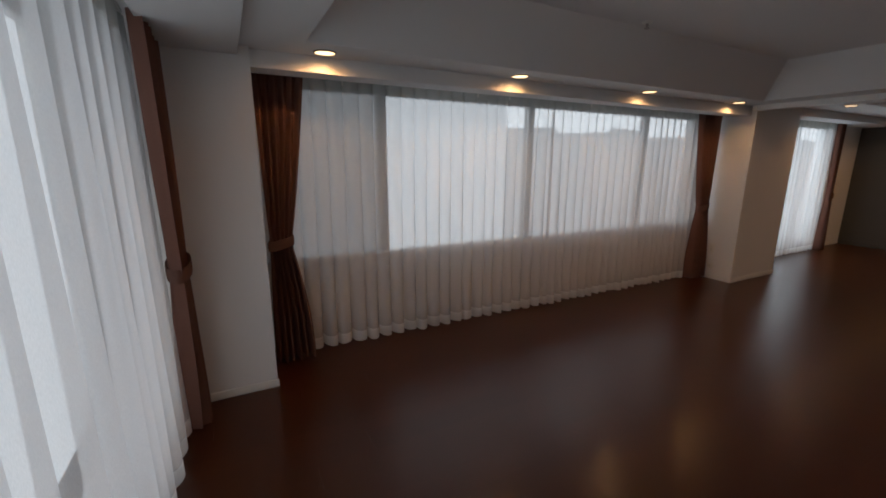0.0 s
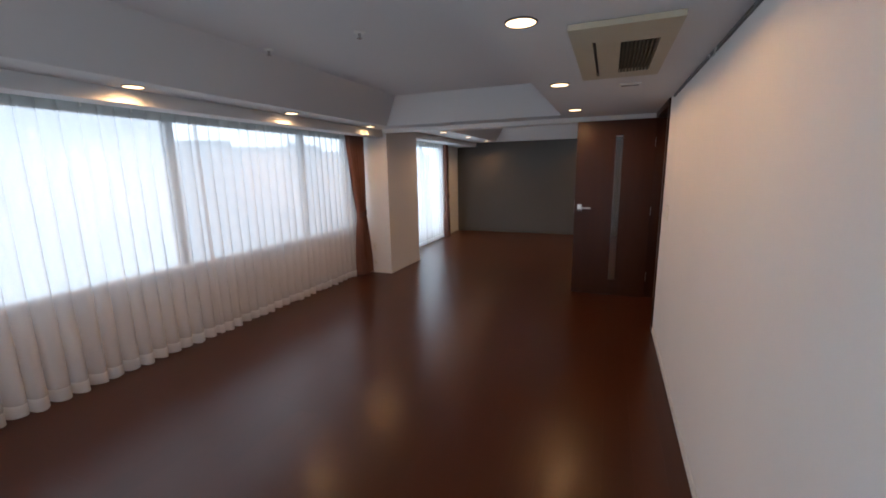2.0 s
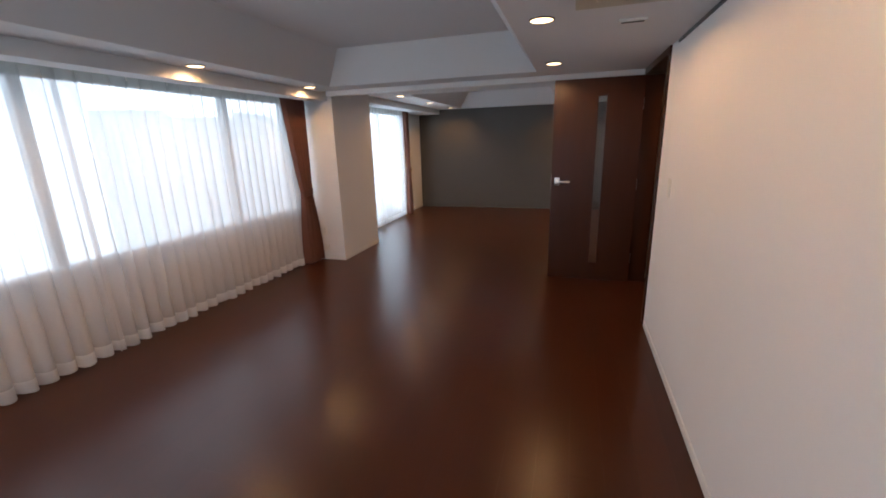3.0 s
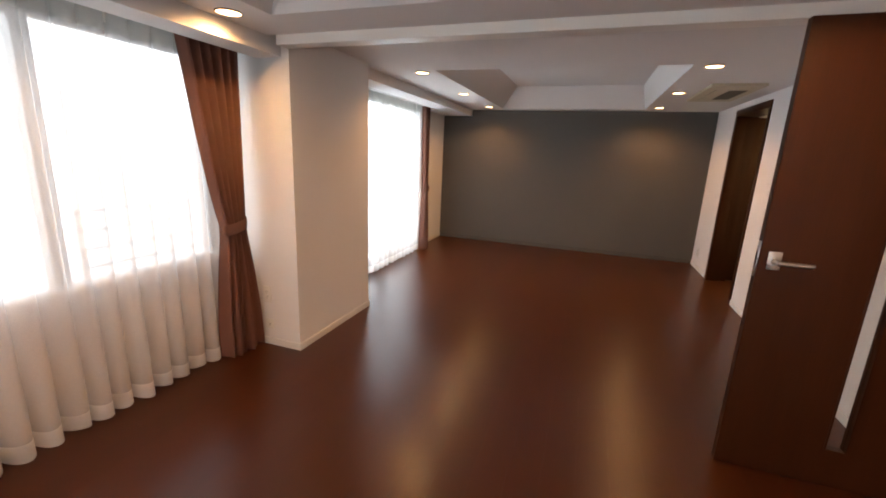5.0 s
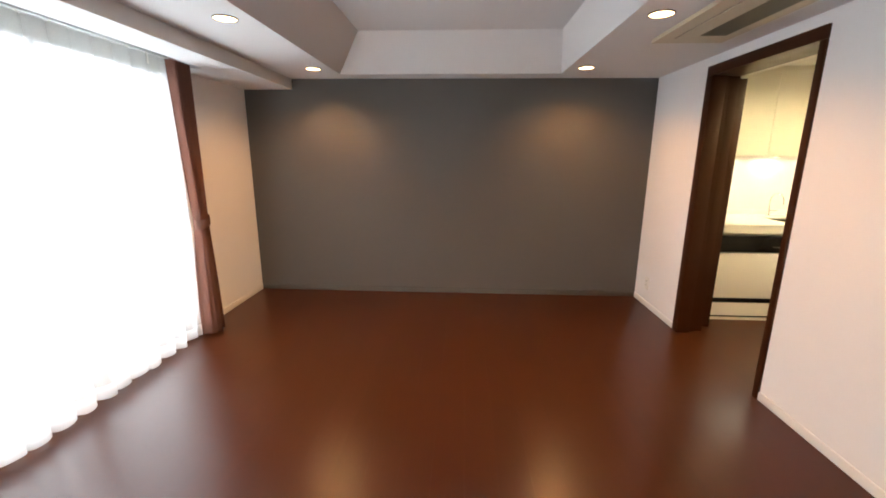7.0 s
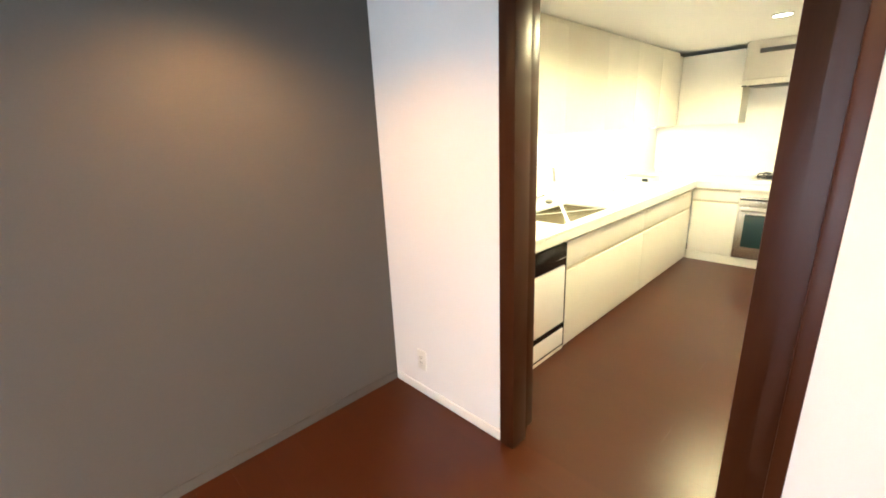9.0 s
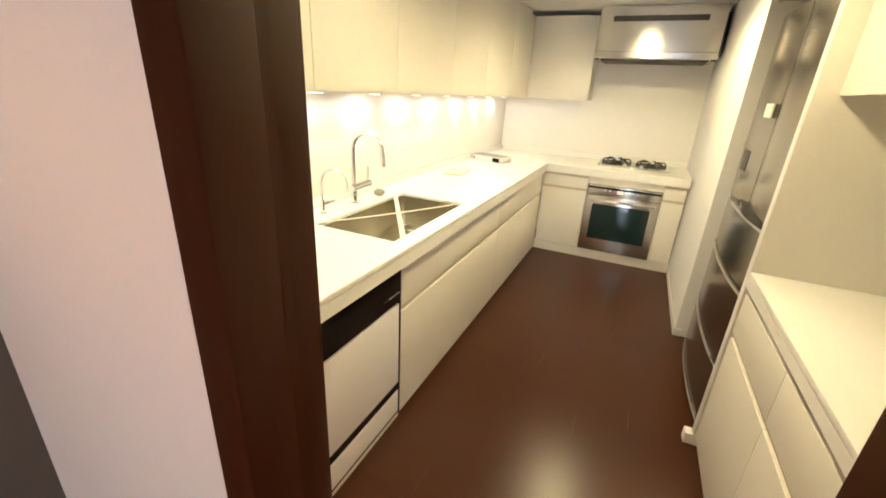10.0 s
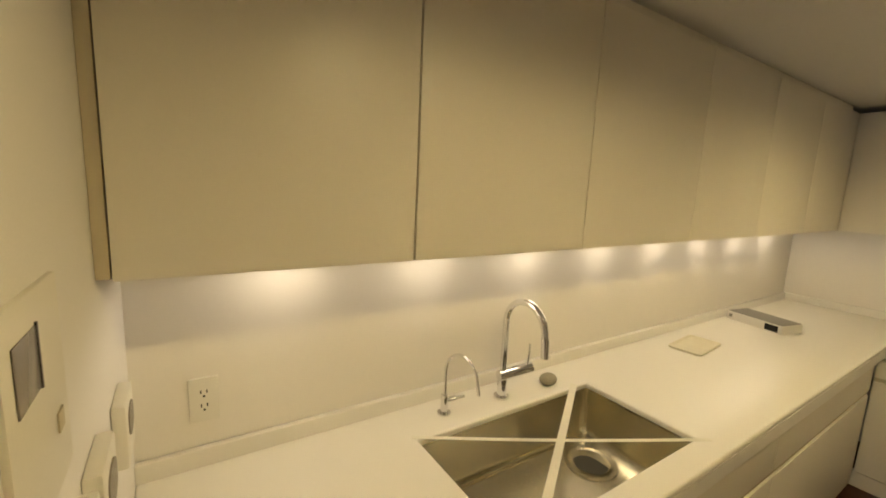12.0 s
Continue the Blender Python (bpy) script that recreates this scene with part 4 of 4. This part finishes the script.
# hood
hood = thing("range_hood", (8.68, -4.15, 1.77), "brushed stainless steel range hood on the end wall", "range hood")
bm = bmesh.new()
prof = [(-3.875, 1.765), (-3.868, 1.772), (-3.868, 1.815), (-3.875, 1.822), (-3.895, CK - 0.006), (-4.40, CK - 0.006), (-4.40, 1.765)]
ends = [[bm.verts.new((x, y, z)) for y, z in prof] for x in (8.222, 9.135)]
for k in range(len(prof)):
    bm.faces.new((ends[0][k], ends[0][(k + 1) % len(prof)], ends[1][(k + 1) % len(prof)], ends[1][k]))
bm.faces.new(ends[0])
bm.faces.new(ends[1])
part("canopy", bm, STEEL, hood)
part("vent_slot", box(8.34, 9.03, -3.899, -3.8825, 2.045, 2.085, 0.002), DARKPLASTIC, hood, "dark long vent slot")
for x in (8.222, 9.095):
    part("corner_cap", box(x, x + 0.04, -3.90, -3.872, 1.757, 1.768, 0.002), BLACK, hood)
part("filter", box(8.27, 9.09, -4.36, -3.92, 1.757, 1.766, 0.002), DARKPLASTIC, hood)
# black strip puts the shade into the gap between hood and wall
part("side_gap", box(8.2005, 8.2215, -4.39, -3.97, 1.80, 2.11), BLACK, hood, "black strip for the shade in the side gap")


# upper cabinets
def upper_unit(y0, y1, gap):
    u = thing("upper_cabinet", (9.9, (y0 + y1) / 2, 1.42), "cream wall cabinet with a plain handleless door", "cabinet", "upper cabinets over the sink run")
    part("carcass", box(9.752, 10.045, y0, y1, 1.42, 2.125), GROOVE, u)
    part("door", box(9.73, 9.751, y0 + gap, y1 - gap, 1.418, 2.122, 0.0015), CABINET, u)
    part("base_board", box(9.753, 10.044, y0 + 0.001, y1 - 0.001, 1.412, 1.419), CABINET, u)


ys = [KN - 0.02, -1.045, -1.625, -2.26, -2.86, -3.46, -4.05]
for i, (a, b) in enumerate(zip(ys, ys[1:])):
    upper_unit(b, a, 0.0022 if i < 2 else 0.0008)
# shading of the gap beside the cabinet, put into a darker cream strip
single("cabinet_filler_strip", box(9.735, 9.76, KN - 0.0195, KN - 0.0005, 1.42, 2.12, 0.001), GROOVE, "narrow darker strip for the shaded gap between wall and upper cabinet", "filler strip", base=(9.75, -0.51, 1.42))
single("cornice_strip", box(9.76, 10.045, YB + 0.38, KN - 0.02, 2.126, CK - 0.001), CABINET, "recessed shadow strip above the upper cabinets", "cornice", base=(9.9, -2.3, 2.126))
u = thing("corner_upper_cabinet", (9.6, -4.2, 1.42), "cream wall cabinet filling the corner beside the hood", "cabinet")
part("carcass", box(9.16, 10.044, YB + 0.005, -4.072, 1.42, 2.125), CABINET, u)
part("door", box(9.155, 9.729, -4.071, -4.052, 1.418, 2.122, 0.0015), CABINET, u)
for i, y in enumerate((-0.82, -1.26, -1.70, -2.14, -2.58, -3.02, -3.46, -3.9)):
    pl = thing("puck_light", (9.915, y, 1.412), "small round warm light under the upper cabinet", "cabinet light", "lights under the upper cabinets")
    part("ring", cyl((9.915, y, 1.412), (9.915, y, 1.406), 0.036, 0.034, 24), NICKEL, pl)
    part("lens", cyl((9.915, y, 1.406), (9.915, y, 1.4045), 0.027, 0.026, 24), LAMP_KITCHEN, pl)
    spot("cabinet_beam", 9.922, y, 1.398, 3.3, PUCK_WARM, 179, 0.05, 0.08)
for y in (-1.25, -2.85):
    downlight("kitchen_downlight", 8.75, y, CK, LAMP_KITCHEN, "round warm downlight in the kitchen ceiling", "kitchen downlights")
    spot("kitchen_beam", 8.75, y, CK - 0.03, 53, KITCHEN_WARM, 169, 0.55, 0.05)

# refrigerator in its niche
FX = 8.13
fr = thing("refrigerator", (7.85, -2.11, 0), "silver steel refrigerator with bowed doors and drawers", "refrigerator")
part("cabinet", box(7.52, 8.07, -2.57, -1.66, 0.02, 1.86, 0.004), DARKPLASTIC, fr)


def bowed(y0, y1, z0, z1, bow=0.028):
    bm = bmesh.new()
    n = 14
    pr = [(8.075, y0)] + [(FX + bow * (1 - (2 * i / n - 1) ** 2) - 0.012, y0 + (y1 - y0) * i / n) for i in range(n + 1)] + [(8.075, y1)]
    loft(bm, [[(x, y, z) for x, y in pr] for z in (z0, z1)], close=True)
    bm.faces.new([v for v in bm.verts if abs(v.co.z - z0) < 1e-6])
    return bm


def curve_bar(y0, y1, z, d=0.02):
    n = 12
    return [(FX + 0.028 * (1 - (2 * i / n - 1) ** 2) + d * (1 - abs(2 * i / n - 1) ** 6) - 0.012, y0 + (y1 - y0) * i / n, z) for i in range(n + 1)]


for y0, y1 in ((-2.565, -2.118), (-2.112, -1.665)):
    part("door", bowed(y0, y1, 1.005, 1.85, 0.018), FRIDGE_STEEL, fr)
for z0, z1 in ((0.725, 0.995), (0.365, 0.715), (0.035, 0.355)):
    d = part("drawer", bowed(-2.565, -1.665, z0, z1), FRIDGE_STEEL, fr)
    part("handle", add_tube(bmesh.new(), curve_bar(-2.56, -1.67, z1 - 0.012, 0.006), 0.0055, 10), NICKEL, d, "bowed steel bar handle")
    # the gap above each drawer is filled black in place of its shadow
    part("grip_shadow_strip", bowed(-2.563, -1.667, z1 + 0.0003, z1 + 0.0097, 0.026), BLACK, d)
part("foot_cover", box(8.03, 8.11, -2.56, -1.67, 0.0, 0.03), DARKPLASTIC, fr)
part("bottom_lip", add_tube(bmesh.new(), curve_bar(-2.56, -1.67, 0.03, 0.006), 0.005, 10), NICKEL, fr)
part("door_grip", bowed(-2.30, -1.70, 0.985, 1.018, 0.034), BLACK, fr, "dark grip strip")
part("control_panel", box(FX + 0.0, FX + 0.009, -2.42, -2.30, 1.14, 1.24, 0.002), DARKPLASTIC, fr)
part("label", box(FX + 0.0, FX + 0.0085, -2.26, -2.14, 1.40, 1.46, 0.001), PAPERBOX, fr, "white paper label")
pn = thing("fridge_side_panel", (7.9, -1.62, 0), "tall cream side panel beside the refrigerator", "panel")
part("board", box(7.5, 8.1545, -1.645, -1.605, 0, CK - 0.001), CABINET, pn)
part("edge_band", box(8.1548, 8.157, -1.6455, -1.6045, 0, CK - 0.001, 0.0008), WORKTOP, pn, "pale edge band")
single("panel_foot", box(8.10, 8.19, -1.65, -1.60, 0, 0.055, 0.003), TRIM, "white skirting block at the foot of the side panel", "skirting block", base=(8.15, -1.62, 0))
u = thing("fridge_top_cabinet", (7.9, -2.12, 1.93), "cream cabinet above the refrigerator niche", "cabinet")
part("carcass", box(7.5, 8.13, -2.618, -1.647, 1.935, CK - 0.001), CABINET, u)
part("door", box(8.131, 8.152, -2.616, -1.649, 1.93, CK - 0.004, 0.0015), CABINET, u)

# unseen lamp, assumed from the lit hall wall and added to brighten it
downlight("unseen_hall_downlight", 4.9, -1.0, 2.2, LAMP_WARM, "unseen round warm downlight assumed in the hall ceiling", "hall downlights")
spot("unseen_hall_beam", 4.9, -1.0, 2.18, 18, WARM, 165, 0.6, 0.05)

# low cabinet opposite
u = thing("side_drawer_cabinet", (7.85, -1.05, 0), "cream handleless drawer cabinet under a white worktop", "cabinet")
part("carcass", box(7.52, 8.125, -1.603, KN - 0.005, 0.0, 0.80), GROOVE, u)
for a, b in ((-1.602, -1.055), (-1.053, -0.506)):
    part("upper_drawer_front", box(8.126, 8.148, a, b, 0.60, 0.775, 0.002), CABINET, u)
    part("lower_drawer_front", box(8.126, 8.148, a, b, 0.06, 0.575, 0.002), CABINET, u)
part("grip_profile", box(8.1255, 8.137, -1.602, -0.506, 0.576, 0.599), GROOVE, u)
part("plinth", box(8.1255, 8.13, -1.602, -0.506, 0.0, 0.058), CABINET, u)
sw = thing("side_worktop", (7.85, -1.05, 0.80), "white solid surface worktop on the side cabinet", "worktop")
part("slab", box(7.5, 8.158, -1.603, KN - 0.003, ZT - 0.022, ZT, 0.005), WORKTOP, sw)
part("apron", box(8.13, 8.1565, -1.603, KN - 0.003, 0.80, ZT - 0.0225), WORKTOP, sw)
part("underside", box(7.5, 8.1295, -1.603, KN - 0.003, 0.8005, ZT - 0.0225), CABINET, sw)
u = thing("side_upper_cabinet", (7.8, -1.05, 1.49), "cream wall cabinet over the side worktop", "cabinet")
part("carcass", box(7.5, 8.068, -1.603, KN - 0.003, 1.495, CK - 0.001), CABINET, u)
for a, b in ((-1.602, -1.055), (-1.053, -0.506)):
    part("door", box(8.069, 8.09, a, b, 1.49, CK - 0.004, 0.0015), CABINET, u)

# fittings on the kitchen wall by the doorway
ic = thing("intercom_panel", (9.375, KN, 1.36), "white intercom panel with a small grey screen", "intercom")
part("body", box(9.305, 9.475, -0.491, KN, 1.285, 1.488, 0.002), PLASTIC, ic)
part("screen", box(9.327, 9.388, -0.4925, -0.4912, 1.404, 1.459, 0.0003), SCREEN, ic, "small grey screen")
part("screen_edge", box(9.3885, 9.392, -0.493, -0.4912, 1.402, 1.461), BLACK, ic)
part("button", box(9.426, 9.446, -0.493, -0.4912, 1.338, 1.358, 0.0006), BEIGE, ic)
for x, z, lab in ((9.575, 1.165, "white wall remote with a curved grey display"), (9.82, 1.13, "white wall remote with a curved grey display"), (9.44, 1.165, "white wall remote with a curved grey display")):
    rc = thing("wall_remote", (x, KN, z), lab, "remote control", "wall remotes by the doorway")
    part("body", box(x - 0.055, x + 0.055, -0.507, KN, z - 0.06, z + 0.06, 0.006), PLASTIC, rc)
    bm = bmesh.new()
    loft(bm, [[(x + a, y, z + 0.012 + b * 0.6) for a, b in round_rect(-0.035, 0.035, -0.045, 0.045, 0.03)] for y in (-0.507, -0.509)])
    part("display", bm, SCREEN, rc, "grey rounded display")
plate("wall_socket", (XB - 0.004, -0.632, 1.035), (-1, 0, 0), 0.066, 0.115, "white double wall socket above the worktop", sockets=2)

single("wall_hook", add_tube(cyl((9.36, KN, 0.972), (9.36, KN - 0.004, 0.972), 0.007, 0.006, 16), [(9.36, KN - 0.003, 0.972), (9.36, KN - 0.011, 0.968), (9.362, KN - 0.014, 0.958), (9.362, KN - 0.012, 0.948), (9.36, KN - 0.018, 0.942)], 0.0018, 8), NICKEL, "small bent metal hook on the white kitchen wall", "hook", base=(9.36, KN, 0.96))

# ---- outside the windows ----
structure("ground", box(-400, 400, -400, 400, -9.3, -9.0), CONCRETE)
structure("balcony_floor", box(0.2, 10.4, 3.96, 5.2, -0.3, -0.06), CONCRETE)
rl = thing("balcony_railing", (7.5, 4.95, -0.06), "pale metal balcony railing with horizontal bars", "railing")
for z in (0.88, 0.73, 0.585, 0.44, 0.295, 0.15):
    part("bar", box(5.25, 10.3, 4.958, 4.972, z - 0.008, z + 0.008, 0.003), TRIM, rl)
for i in range(5):
    x = 5.27 + i * 1.25
    part("post", box(x - 0.014, x + 0.014, 4.9725, 5.0, -0.06, 0.90, 0.003), TRIM, rl)


def skyline(name, pts, mat_):
    """An upright sheet from the ground up to an uneven top line."""
    bm = bmesh.new()
    low = [bm.verts.new((x, y, -9.0)) for x, y, z in pts]
    high = [bm.verts.new((x, y, z)) for x, y, z in pts]
    for k in range(len(pts) - 1):
        bm.faces.new((low[k], low[k + 1], high[k + 1], high[k]))
    return structure(name, bm, mat_)


# self-lit sheets stand in for the hazy bright view outside
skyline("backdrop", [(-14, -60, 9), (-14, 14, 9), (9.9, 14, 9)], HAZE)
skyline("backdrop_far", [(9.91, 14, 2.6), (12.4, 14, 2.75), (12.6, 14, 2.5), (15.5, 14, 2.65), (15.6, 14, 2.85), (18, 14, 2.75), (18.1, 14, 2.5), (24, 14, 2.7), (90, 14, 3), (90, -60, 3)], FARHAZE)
structure("backdrop_sky", box(-60, 160, 44, 44.2, -9.0, 40), OVERCAST)

# ---- floor boards ----
def plank_mesh():
    bm = box(0, 1, 0, 0.1499, -0.0155, 0, 0)
    me = bpy.data.meshes.new("plank")
    bm.to_mesh(me)
    bm.free()
    me.materials.append(FLOOR)
    return me


PLANK = plank_mesh()
rng = random.Random(7)


def boards(x0, x1, y0, y1):
    rows = math.ceil((y1 - y0) / 0.15 - 0.01)
    for r in range(rows):
        x = x0 - rng.uniform(0.1, 1.7)
        while x < x1:
            a, b_ = max(x, x0), min(x + 1.82, x1)
            if b_ - a > 0.02:
                ob = new("plank", PLANK)
                ob.location = (a, y0 + r * 0.15, 0)
                ob.scale = (b_ - a - 0.0004, 1, 1)
                ob.parent = floor
            x += 1.82


boards(-0.32, 9.99, -0.495, 3.80)
boards(8.10, 10.05, -4.395, -0.495)
boards(4.2, 5.58, -1.695, -0.495)
